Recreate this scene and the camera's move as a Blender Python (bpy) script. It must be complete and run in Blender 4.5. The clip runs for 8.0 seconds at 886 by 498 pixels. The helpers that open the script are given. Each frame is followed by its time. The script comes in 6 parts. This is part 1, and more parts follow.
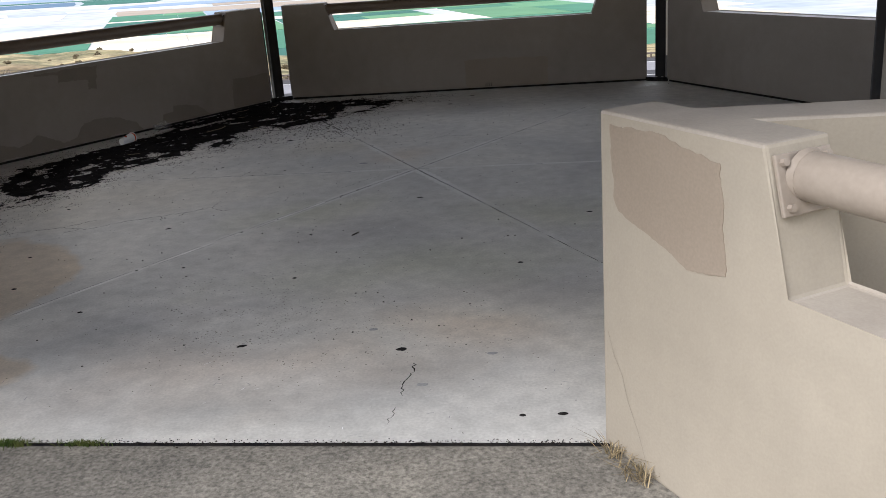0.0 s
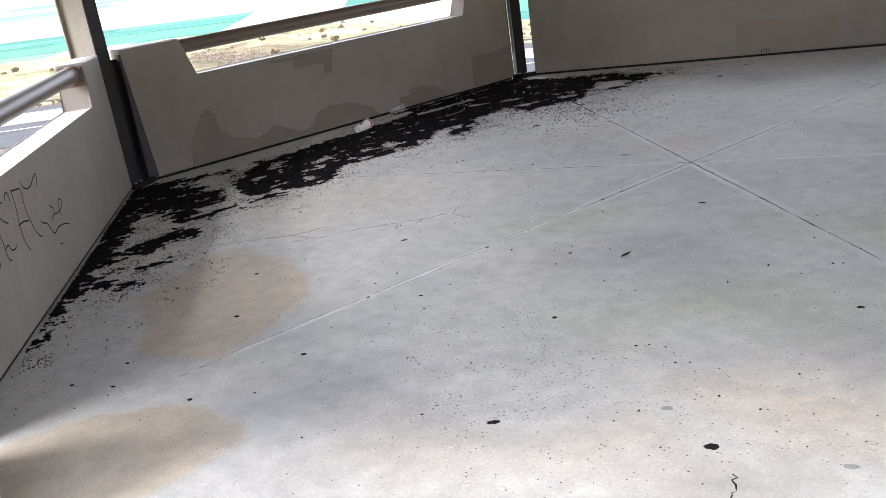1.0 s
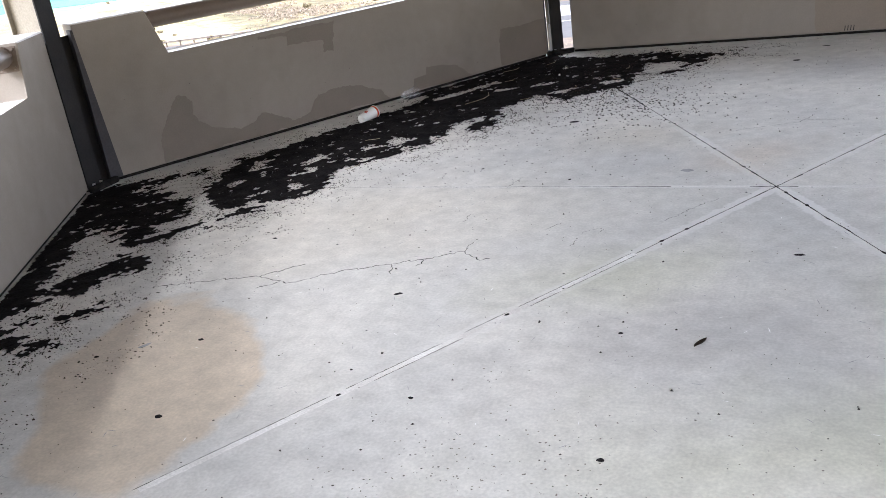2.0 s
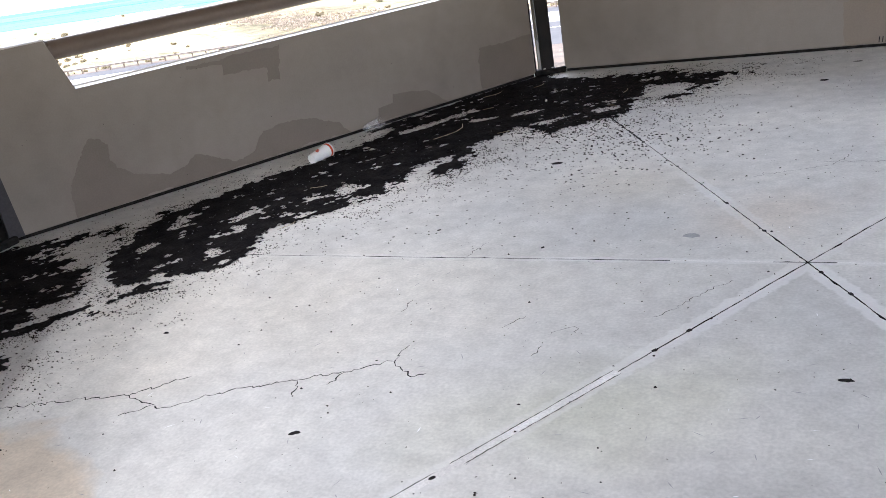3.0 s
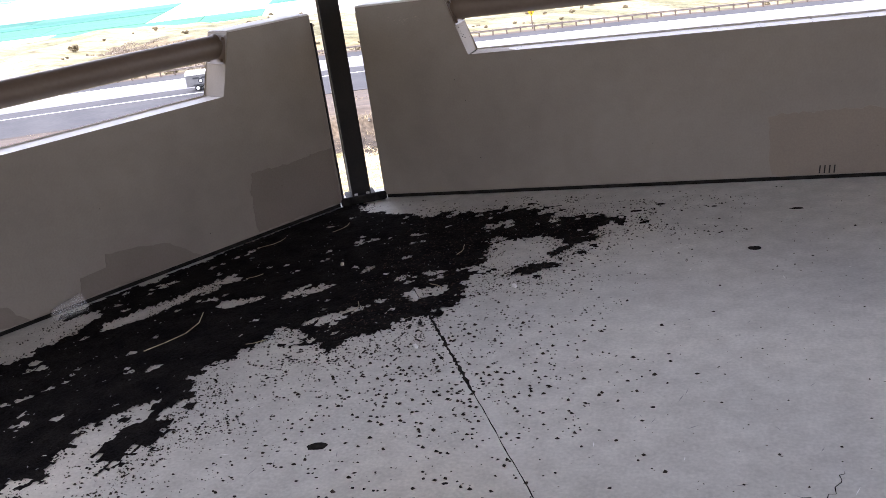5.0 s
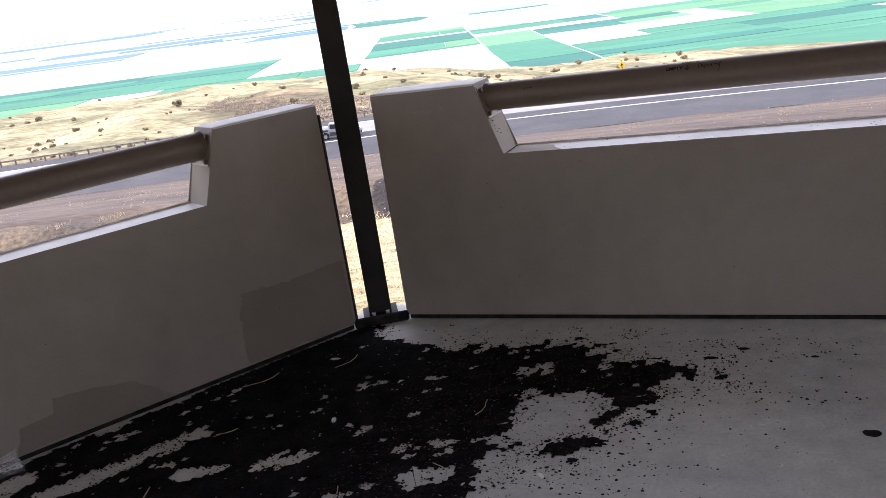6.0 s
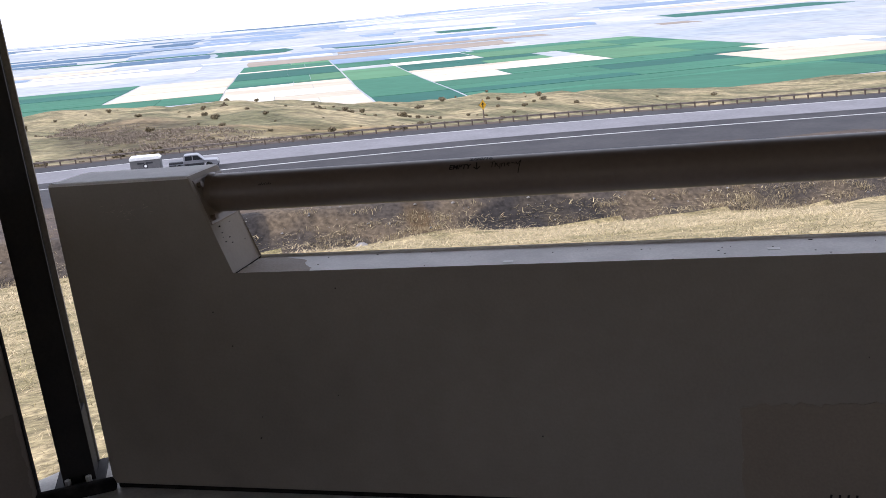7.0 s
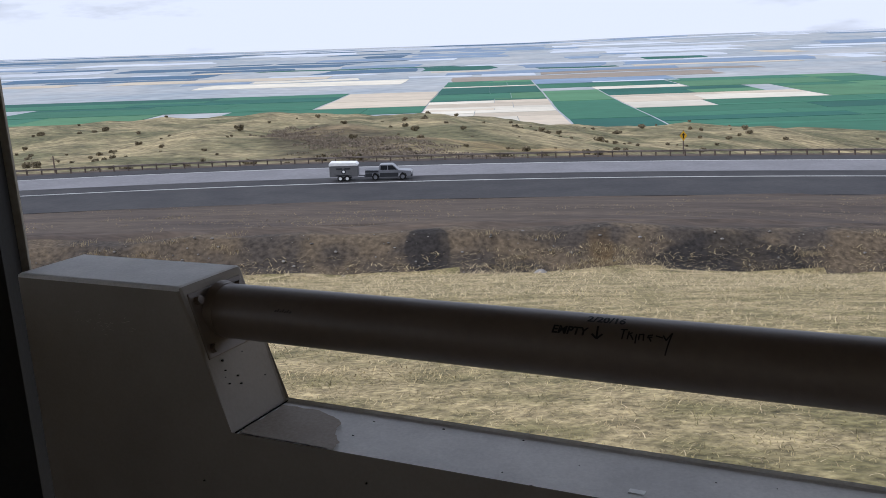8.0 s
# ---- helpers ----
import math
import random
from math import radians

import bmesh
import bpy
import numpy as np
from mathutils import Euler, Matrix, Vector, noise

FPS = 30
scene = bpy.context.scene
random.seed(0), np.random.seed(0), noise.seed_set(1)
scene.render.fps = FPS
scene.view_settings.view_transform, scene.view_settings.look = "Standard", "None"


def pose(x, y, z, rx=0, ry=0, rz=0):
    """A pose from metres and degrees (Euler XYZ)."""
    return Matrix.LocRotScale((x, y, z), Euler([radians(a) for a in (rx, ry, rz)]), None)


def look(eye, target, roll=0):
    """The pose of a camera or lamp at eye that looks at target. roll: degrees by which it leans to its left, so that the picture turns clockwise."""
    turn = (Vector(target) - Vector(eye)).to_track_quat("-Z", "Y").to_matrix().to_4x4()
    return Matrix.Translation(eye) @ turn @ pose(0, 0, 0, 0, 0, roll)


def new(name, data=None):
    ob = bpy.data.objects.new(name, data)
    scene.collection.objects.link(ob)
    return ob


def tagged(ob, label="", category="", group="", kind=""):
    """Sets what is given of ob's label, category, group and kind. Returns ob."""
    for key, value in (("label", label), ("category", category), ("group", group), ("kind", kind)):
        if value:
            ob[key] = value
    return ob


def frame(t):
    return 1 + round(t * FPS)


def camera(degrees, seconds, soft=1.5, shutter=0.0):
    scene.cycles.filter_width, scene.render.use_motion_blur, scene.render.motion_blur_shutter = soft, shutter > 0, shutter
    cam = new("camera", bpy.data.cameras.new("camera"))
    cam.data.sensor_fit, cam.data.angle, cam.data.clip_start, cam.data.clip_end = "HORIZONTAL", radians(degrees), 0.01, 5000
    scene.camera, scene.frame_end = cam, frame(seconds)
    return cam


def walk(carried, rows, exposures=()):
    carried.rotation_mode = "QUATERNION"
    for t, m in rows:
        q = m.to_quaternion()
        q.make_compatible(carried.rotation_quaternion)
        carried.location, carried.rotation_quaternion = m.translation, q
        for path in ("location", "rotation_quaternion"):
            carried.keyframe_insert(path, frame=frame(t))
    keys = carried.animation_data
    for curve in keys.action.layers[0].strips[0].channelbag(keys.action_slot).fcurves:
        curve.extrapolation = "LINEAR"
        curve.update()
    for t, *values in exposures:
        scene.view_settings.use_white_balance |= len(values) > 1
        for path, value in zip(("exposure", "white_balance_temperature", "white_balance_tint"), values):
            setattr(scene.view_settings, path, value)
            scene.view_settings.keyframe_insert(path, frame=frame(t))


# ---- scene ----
cam = camera(52.0, 8.0, soft=0.8)
PATH = [
    (0, (1.113, -6.603, 1.563), (0.841, -4.724, 0.935), -4.3),
    (0.5, (0.925, -6.084, 1.522), (0.351, -4.281, 0.873), -6.3),
    (1, (0.711, -5.654, 1.551), (-0.047, -3.921, 0.903), -8.6),
    (1.5, (0.49, -4.999, 1.531), (-0.376, -3.345, 0.814), -8.0),
    (1.7, (0.419, -4.75, 1.544), (-0.396, -3.075, 0.815), -8.1),
    (3, (0.213, -3.284, 1.442), (-0.641, -1.621, 0.732), -9.8),
    (3.5, (0.243, -2.675, 1.492), (-0.572, -0.991, 0.783), -9.6),
    (4, (0.098, -2.084, 1.486), (-0.55, -0.327, 0.783), -7.7),
    (4.2, (0.093, -1.841, 1.503), (-0.527, -0.081, 0.784), -8.5),
    (5.3, (-0.152, -0.501, 1.445), (-0.798, 1.277, 0.797), -8.1),
    (5.5, (-0.151, -0.335, 1.463), (-0.849, 1.437, 0.852), -8.5),
    (6, (-0.131, 0.17, 1.48), (-0.939, 1.914, 0.93), -9.0),
    (6.5, (-0.134, 0.789, 1.471), (-0.861, 2.573, 0.935), -8.1),
    (7, (-0.1, 1.372, 1.483), (-0.625, 3.227, 0.966), -6.3),
    (7.5, (-0.05, 1.81, 1.529), (-0.62, 3.664, 1.041), -5.0),
    (8, (-0.216, 2.415, 1.53), (-1.12, 4.144, 1.087), -3.5),
]
EXPOSURES = [(0.0, -0.2, 6100, 14), (0.5, 0.45, 6000, 14), (1.0, 1.14, 5950, 14), (1.5, 1.48, 5950, 14), (3.0, 1.74, 5850, 15), (4.0, 1.3, 5700, 15), (5.5, 1.05, 5950, 24),
             (6.0, 0.62, 5950, 23), (6.5, 0.12, 5950, 21), (7.0, -0.42, 5800, 19), (7.5, -0.78, 5700, 16), (8.0, -1.15, 5700, 14)]
walk(cam, [(t, look(eye, target, roll)) for t, eye, target, roll in PATH], EXPOSURES)

# ---- world, sun ----
SUN_EL, SUN_AZ = 41.0, 224.0      # degrees; azimuth of the sun from +x, anticlockwise


def make_world():
    w = bpy.data.worlds.new("sky")
    w.use_nodes = True
    nt = w.node_tree
    nt.nodes.clear()
    out = nt.nodes.new("ShaderNodeOutputWorld")
    bg = nt.nodes.new("ShaderNodeBackground")
    sky = nt.nodes.new("ShaderNodeTexSky")
    sky.sky_type = "NISHITA"
    sky.sun_disc = False
    sky.sun_elevation = radians(SUN_EL)
    sky.sun_rotation = radians(90 - SUN_AZ)
    sky.air_density, sky.dust_density = 1.0, 2.0
    co = nt.nodes.new("ShaderNodeTexCoord")
    mp = nt.nodes.new("ShaderNodeMapping")
    mp.inputs["Scale"].default_value = (1.0, 1.0, 5.0)
    n = nt.nodes.new("ShaderNodeTexNoise")
    n.inputs["Scale"].default_value = 2.6
    n.inputs["Detail"].default_value = 8.0
    n.inputs["Roughness"].default_value = 0.6
    ramp = nt.nodes.new("ShaderNodeValToRGB")
    ramp.color_ramp.elements[0].position = 0.19
    ramp.color_ramp.elements[1].position = 0.44
    mix = nt.nodes.new("ShaderNodeMix")
    mix.data_type = "RGBA"
    mix.inputs["B"].default_value = (15.6, 16.0, 16.7, 1)      # cloud
    L = nt.links.new
    L(co.outputs["Generated"], mp.inputs["Vector"])
    L(mp.outputs["Vector"], n.inputs["Vector"])
    L(n.outputs["Fac"], ramp.inputs["Fac"])
    L(ramp.outputs["Color"], mix.inputs["Factor"])
    L(sky.outputs["Color"], mix.inputs["A"])
    L(mix.outputs["Result"], bg.inputs["Color"])
    bg.inputs["Strength"].default_value = 0.12
    L(bg.outputs["Background"], out.inputs["Surface"])
    scene.world = w


make_world()
sun = new("sun", bpy.data.lights.new("sun", "SUN"))
sun.data.energy, sun.data.angle, sun.data.color = 5.0, radians(34), (1.0, 0.96, 0.9)
_a, _e = radians(SUN_AZ), radians(SUN_EL)
sun.matrix_world = look((60 * math.cos(_a) * math.cos(_e), 60 * math.sin(_a) * math.cos(_e), 60 * math.sin(_e)), (0, 0, 0))


# ---- materials ----
def surface(name, colour, colour2=None, rough=0.85, scale=6.0, fine=90.0, bump=0.15, metal=0.0, fine_amount=0.12, dist=0.004,
            spread=(0.35, 0.65), island=0.0, obj_random=0.0, scale3=(1, 1, 1), gloss=0.25, mid=0.0, mid_scale=9.0):
    """Two scales of colour variation (patches and grain), grain bump, optional change from piece to piece."""
    m = bpy.data.materials.new(name)
    m.use_nodes = True
    nt = m.node_tree
    L = nt.links.new
    bsdf = nt.nodes["Principled BSDF"]
    co = nt.nodes.new("ShaderNodeTexCoord")
    mp = nt.nodes.new("ShaderNodeMapping")
    mp.inputs["Scale"].default_value = scale3
    L(co.outputs["Object"], mp.inputs["Vector"])
    big = nt.nodes.new("ShaderNodeTexNoise")
    big.inputs["Scale"].default_value = scale
    big.inputs["Detail"].default_value = 6
    L(mp.outputs["Vector"], big.inputs["Vector"])
    ramp = nt.nodes.new("ShaderNodeValToRGB")
    ramp.color_ramp.elements[0].position, ramp.color_ramp.elements[1].position = spread
    ramp.color_ramp.elements[0].color = (*colour, 1)
    ramp.color_ramp.elements[1].color = (*(colour2 or [c * 0.85 for c in colour]), 1)
    L(big.outputs["Fac"], ramp.inputs["Fac"])
    grain = nt.nodes.new("ShaderNodeTexNoise")
    grain.inputs["Scale"].default_value = fine
    grain.inputs["Detail"].default_value = 4
    L(mp.outputs["Vector"], grain.inputs["Vector"])
    mr = nt.nodes.new("ShaderNodeMapRange")
    mr.inputs["From Min"].default_value, mr.inputs["From Max"].default_value = 0.3, 0.7
    mr.inputs["To Min"].default_value, mr.inputs["To Max"].default_value = 1 - fine_amount, 1 + fine_amount
    L(grain.outputs["Fac"], mr.inputs["Value"])
    hsv = nt.nodes.new("ShaderNodeHueSaturation")
    L(ramp.outputs["Color"], hsv.inputs["Color"])
    value = mr.outputs["Result"]
    if mid:
        nm = nt.nodes.new("ShaderNodeTexNoise")
        nm.inputs["Scale"].default_value = mid_scale
        nm.inputs["Detail"].default_value = 5
        nm.inputs["Roughness"].default_value = 0.65
        L(mp.outputs["Vector"], nm.inputs["Vector"])
        m3 = nt.nodes.new("ShaderNodeMapRange")
        m3.inputs["From Min"].default_value, m3.inputs["From Max"].default_value = 0.3, 0.7
        m3.inputs["To Min"].default_value, m3.inputs["To Max"].default_value = 1 - mid, 1 + mid
        L(nm.outputs["Fac"], m3.inputs["Value"])
        mm = nt.nodes.new("ShaderNodeMath")
        mm.operation = "MULTIPLY"
        L(value, mm.inputs[0])
        L(m3.outputs["Result"], mm.inputs[1])
        value = mm.outputs[0]
    if island or obj_random:
        src = nt.nodes.new("ShaderNodeNewGeometry").outputs["Random Per Island"] if island else nt.nodes.new("ShaderNodeObjectInfo").outputs["Random"]
        k = island or obj_random
        m2 = nt.nodes.new("ShaderNodeMapRange")
        m2.inputs["To Min"].default_value, m2.inputs["To Max"].default_value = 1 - k, 1 + k
        L(src, m2.inputs["Value"])
        mul = nt.nodes.new("ShaderNodeMath")
        mul.operation = "MULTIPLY"
        L(value, mul.inputs[0])
        L(m2.outputs["Result"], mul.inputs[1])
        value = mul.outputs[0]
    L(value, hsv.inputs["Value"])
    L(hsv.outputs["Color"], bsdf.inputs["Base Color"])
    bsdf.inputs["Roughness"].default_value = rough
    bsdf.inputs["Metallic"].default_value = metal
    bsdf.inputs["Specular IOR Level"].default_value = gloss
    if bump:
        b = nt.nodes.new("ShaderNodeBump")
        b.inputs["Strength"].default_value = bump
        b.inputs["Distance"].default_value = dist
        L(grain.outputs["Fac"], b.inputs["Height"])
        L(b.outputs["Normal"], bsdf.inputs["Normal"])
    return m


def math_node(nt, op, a, b=None, c=None):
    n = nt.nodes.new("ShaderNodeMath")
    n.operation = op
    for i, v in enumerate((a, b, c)):
        if v is None:
            continue
        if isinstance(v, (int, float)):
            n.inputs[i].default_value = v
        else:
            nt.links.new(v, n.inputs[i])
    return n.outputs[0]


def add_blot(m, blots, colour, wobble=0.35, wscale=2.5, soft=0.35, strength=0.8):
    """Stains and tints with outlines of their own: wobbly ellipses (x, y, rx, ry, turn) in the floor plane, mixed over
    the base colour.
    """
    nt = m.node_tree
    L = nt.links.new
    bsdf = nt.nodes["Principled BSDF"]
    old = bsdf.inputs["Base Color"].links[0].from_socket
    co = nt.nodes.new("ShaderNodeTexCoord")
    n = nt.nodes.new("ShaderNodeTexNoise")
    n.inputs["Scale"].default_value = wscale
    n.inputs["Detail"].default_value = 5
    L(co.outputs["Object"], n.inputs["Vector"])
    total = None
    for x, y, rx, ry, turn in blots:
        mp = nt.nodes.new("ShaderNodeMapping")
        mp.vector_type = "TEXTURE"
        mp.inputs["Location"].default_value = (x, y, 0)
        mp.inputs["Rotation"].default_value = (0, 0, radians(turn))
        mp.inputs["Scale"].default_value = (rx, ry, 1000)
        L(co.outputs["Object"], mp.inputs["Vector"])
        ln = nt.nodes.new("ShaderNodeVectorMath")
        ln.operation = "LENGTH"
        L(mp.outputs["Vector"], ln.inputs[0])
        d = math_node(nt, "ADD", ln.outputs["Value"], math_node(nt, "MULTIPLY_ADD", n.outputs["Fac"], 2 * wobble, -wobble))
        mr = nt.nodes.new("ShaderNodeMapRange")
        mr.inputs["From Min"].default_value, mr.inputs["From Max"].default_value = 1 - soft, 1.0
        mr.inputs["To Min"].default_value, mr.inputs["To Max"].default_value = strength, 0.0
        L(d, mr.inputs["Value"])
        total = mr.outputs["Result"] if total is None else math_node(nt, "MAXIMUM", total, mr.outputs["Result"])
    mix = nt.nodes.new("ShaderNodeMix")
    mix.data_type = "RGBA"
    mix.blend_type = "MULTIPLY"
    mix.inputs["B"].default_value = (*colour, 1)
    L(total, mix.inputs["Factor"])
    L(old, mix.inputs["A"])
    L(mix.outputs["Result"], bsdf.inputs["Base Color"])
    return m


def add_joint_trowel(m):
    """Paler hand-trowelled borders, about 7 cm wide, along the three joints that cross at the middle."""
    nt = m.node_tree
    L = nt.links.new
    bsdf = nt.nodes["Principled BSDF"]
    old = bsdf.inputs["Base Color"].links[0].from_socket
    co = nt.nodes.new("ShaderNodeTexCoord")
    sep = nt.nodes.new("ShaderNodeSeparateXYZ")
    L(co.outputs["Object"], sep.inputs[0])
    n = nt.nodes.new("ShaderNodeTexNoise")
    n.inputs["Scale"].default_value = 1.3
    n.inputs["Detail"].default_value = 3
    L(co.outputs["Object"], n.inputs["Vector"])
    near = None
    for a in (0, 60, 120):
        d = math_node(nt, "ABSOLUTE", math_node(nt, "SUBTRACT", math_node(nt, "MULTIPLY", sep.outputs["Y"], math.cos(radians(a))),
                                                math_node(nt, "MULTIPLY", sep.outputs["X"], math.sin(radians(a)))))
        d = d if a else math_node(nt, "MULTIPLY_ADD", d, 1.5, 0.01)
        near = d if near is None else math_node(nt, "MINIMUM", near, d)
    mr = nt.nodes.new("ShaderNodeMapRange")
    mr.inputs["From Min"].default_value, mr.inputs["From Max"].default_value = 0.036, 0.047
    mr.inputs["To Min"].default_value, mr.inputs["To Max"].default_value = 1.0, 0.0
    rough_edge = nt.nodes.new("ShaderNodeTexNoise")
    rough_edge.inputs["Scale"].default_value = 22.0
    rough_edge.inputs["Detail"].default_value = 4
    L(co.outputs["Object"], rough_edge.inputs["Vector"])
    near = math_node(nt, "ADD", near, math_node(nt, "MULTIPLY_ADD", rough_edge.outputs["Fac"], 0.05, -0.025))
    L(near, mr.inputs["Value"])
    worn = nt.nodes.new("ShaderNodeMapRange")
    worn.inputs["From Min"].default_value, worn.inputs["From Max"].default_value = 0.33, 0.6
    L(n.outputs["Fac"], worn.inputs["Value"])
    away = nt.nodes.new("ShaderNodeVectorMath")
    away.operation = "LENGTH"
    L(co.outputs["Object"], away.inputs[0])
    fade = nt.nodes.new("ShaderNodeMapRange")
    fade.inputs["From Min"].default_value, fade.inputs["From Max"].default_value = 0.7, 2.2
    fade.inputs["To Min"].default_value, fade.inputs["To Max"].default_value = 0.56, 0.14
    L(away.outputs["Value"], fade.inputs["Value"])
    f = math_node(nt, "MULTIPLY", math_node(nt, "MULTIPLY", mr.outputs["Result"], worn.outputs["Result"]), fade.outputs["Result"])
    mix = nt.nodes.new("ShaderNodeMix")
    mix.data_type = "RGBA"
    mix.inputs["B"].default_value = (0.80, 0.795, 0.78, 1)
    L(f, mix.inputs["Factor"])
    L(old, mix.inputs["A"])
    L(mix.outputs["Result"], bsdf.inputs["Base Color"])
    return m


M_CONCRETE = surface("floor_concrete", (0.655, 0.635, 0.585), (0.545, 0.54, 0.515), rough=0.62, scale=1.1, fine=85, bump=0.16, fine_amount=0.09, spread=(0.34, 0.66), mid=0.13, mid_scale=9.0)
add_blot(M_CONCRETE, [(-2.06, -2.16, 0.76, 0.42, -57), (-1.62, -3.55, 0.50, 0.34, 20)], (0.985, 0.86, 0.72), wobble=0.32, wscale=2.6, soft=0.10, strength=0.95)
# Broad warm tint: the warmer light on parts of the floor, put into colour.
add_blot(M_CONCRETE, [(-2.1, -0.5, 1.3, 0.9, 20), (0.6, -2.9, 1.2, 0.6, 0), (-0.9, 0.9, 0.6, 0.5, 0)], (1.0, 0.965, 0.90), wobble=0.7, wscale=1.5, soft=0.9, strength=0.9)
add_blot(M_CONCRETE, [(-0.9, -2.9, 0.9, 0.25, 20), (0.9, -2.6, 0.8, 0.35, -10), (-0.2, -1.6, 0.9, 0.35, 30), (1.5, 0.5, 0.8, 1.2, 0), (0.3, 2.6, 0.9, 0.6, 0)], (0.80, 0.80, 0.82), wobble=0.9, wscale=1.8, soft=0.8, strength=0.7)
add_blot(M_CONCRETE, [(0.35, -2.2, 1.1, 0.5, 12), (1.0, -1.3, 0.7, 0.5, -20), (-0.6, -1.1, 0.6, 0.35, 30)], (0.93, 0.945, 0.83), wobble=0.8, wscale=1.6, soft=0.9, strength=0.8)
add_blot(M_CONCRETE, [(-0.3, -3.4, 1.1, 0.42, 5), (0.7, -3.0, 0.5, 0.25, -15), (-0.2, 0.5, 0.6, 0.3, 40)], (0.97, 0.90, 0.84), wobble=0.8, wscale=1.9, soft=0.8, strength=0.8)
add_blot(M_CONCRETE, [(-0.1, -3.7, 0.8, 0.22, 0), (0.6, -3.5, 0.5, 0.3, 20), (-0.8, -3.1, 0.7, 0.3, -10)], (0.72, 0.72, 0.72), wobble=0.9, wscale=2.4, soft=0.8, strength=0.6)
add_joint_trowel(M_CONCRETE)
M_WALK = surface("broom_finished_concrete", (0.25, 0.232, 0.197), (0.18, 0.168, 0.146), rough=0.9, scale=2.0, fine=75, bump=0.9, fine_amount=0.42, mid=0.12)
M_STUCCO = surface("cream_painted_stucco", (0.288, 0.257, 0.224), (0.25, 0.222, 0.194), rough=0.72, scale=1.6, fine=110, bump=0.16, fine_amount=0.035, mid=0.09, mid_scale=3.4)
# Lighter copy of the stucco for entrance walls, open sun put into its colour.
M_SUNLIT_STUCCO = surface("sunlit_cream_stucco", (0.385, 0.343, 0.276), (0.35, 0.31, 0.247), rough=0.72, scale=1.6, fine=110, bump=0.16, fine_amount=0.035, mid=0.07, mid_scale=3.4)
# Bare concrete, paled further for the daylight falling on the wall tops.
M_TOPCOAT = surface("sunlit_bare_concrete_cap", (0.74, 0.725, 0.70), (0.62, 0.61, 0.595), rough=0.5, scale=5, fine=140, bump=0.07, fine_amount=0.07, mid=0.08)
M_SILLDIRT = surface("sill_dirt_film", (0.40, 0.35, 0.30), (0.29, 0.25, 0.21), rough=0.7, scale=9, fine=120, bump=0.1, mid=0.15)
M_RUBBED = surface("rubbed_stucco", (0.44, 0.385, 0.32), (0.40, 0.345, 0.28), rough=0.7, scale=4, fine=120, bump=0.1)
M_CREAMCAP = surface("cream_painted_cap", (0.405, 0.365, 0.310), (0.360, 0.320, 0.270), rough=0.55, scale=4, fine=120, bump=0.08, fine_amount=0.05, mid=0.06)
M_PATCH = surface("tan_touch_up_paint", (0.218, 0.187, 0.159), (0.199, 0.171, 0.145), rough=0.7, scale=4, fine=120, bump=0.2, fine_amount=0.05)
M_PATCH2 = surface("sandy_touch_up_paint", (0.315, 0.262, 0.205), (0.298, 0.247, 0.192), rough=0.7, scale=3, fine=120, bump=0.2, fine_amount=0.05)
M_PATCH3 = surface("dull_touch_up_paint", (0.265, 0.223, 0.182), (0.245, 0.207, 0.170), rough=0.7, scale=4, fine=120, bump=0.2, fine_amount=0.05)
# Rail paint in two tones: shade put in under the roof, sun at the entrance.
M_SHADED_RAIL = surface("shade_toned_beige_pipe", (0.169, 0.133, 0.107), (0.148, 0.115, 0.092), rough=0.42, scale=3, fine=60, bump=0.05, fine_amount=0.06, gloss=0.5)
M_SUNLIT_RAIL = surface("sunlit_cream_pipe", (0.357, 0.306, 0.252), (0.323, 0.276, 0.228), rough=0.4, scale=3, fine=60, bump=0.05, fine_amount=0.05)
M_BRONZE = surface("dark_bronze_paint", (0.018, 0.018, 0.02), (0.028, 0.026, 0.026), rough=0.7, scale=6, fine=80, bump=0.08)
# Grey that stands for the shade on two wall ends.
M_END_SHADE = surface("painted_end_shade", (0.050, 0.049, 0.056), (0.060, 0.058, 0.064), rough=0.6, scale=5, fine=90, bump=0.08)
# Outside light on web and outer flange is put into this paler steel.
M_WEB = surface("daylit_weathered_steel", (0.33, 0.305, 0.265), (0.28, 0.26, 0.225), rough=0.55, scale=5, fine=80, bump=0.08)
M_BLACKJOINT = surface("black_joint_grime", (0.012, 0.012, 0.013), (0.03, 0.028, 0.026), rough=0.95, scale=20, fine=120, gloss=0.02)
M_GRIT = surface("black_grit", (0.0085, 0.008, 0.009), (0.018, 0.0165, 0.0165), rough=0.95, scale=9, fine=150, bump=0.6, fine_amount=0.5, gloss=0.02)
M_GRAINS = surface("grit_grains", (0.018, 0.016, 0.016), (0.05, 0.042, 0.036), rough=0.95, scale=30, fine=150, bump=0, island=0.4, gloss=0.05)
M_INK = surface("black_marker_ink", (0.012, 0.012, 0.014), rough=0.5, scale=30, fine=200, bump=0)
M_CUP = surface("white_paper_cup", (0.92, 0.92, 0.91), (0.88, 0.88, 0.87), rough=0.45, scale=20, fine=150, bump=0.05, fine_amount=0.03)
M_RED = surface("red_orange_print", (0.62, 0.09, 0.03), (0.55, 0.07, 0.03), rough=0.45, scale=20, fine=150, bump=0.05)
M_STRAW = surface("dry_straw", (0.48, 0.41, 0.28), (0.36, 0.30, 0.19), rough=0.8, scale=30, fine=100, island=0.3)
M_MOSS = surface("green_moss_grass", (0.06, 0.10, 0.02), (0.11, 0.125, 0.035), rough=0.9, scale=20, fine=90, island=0.3)
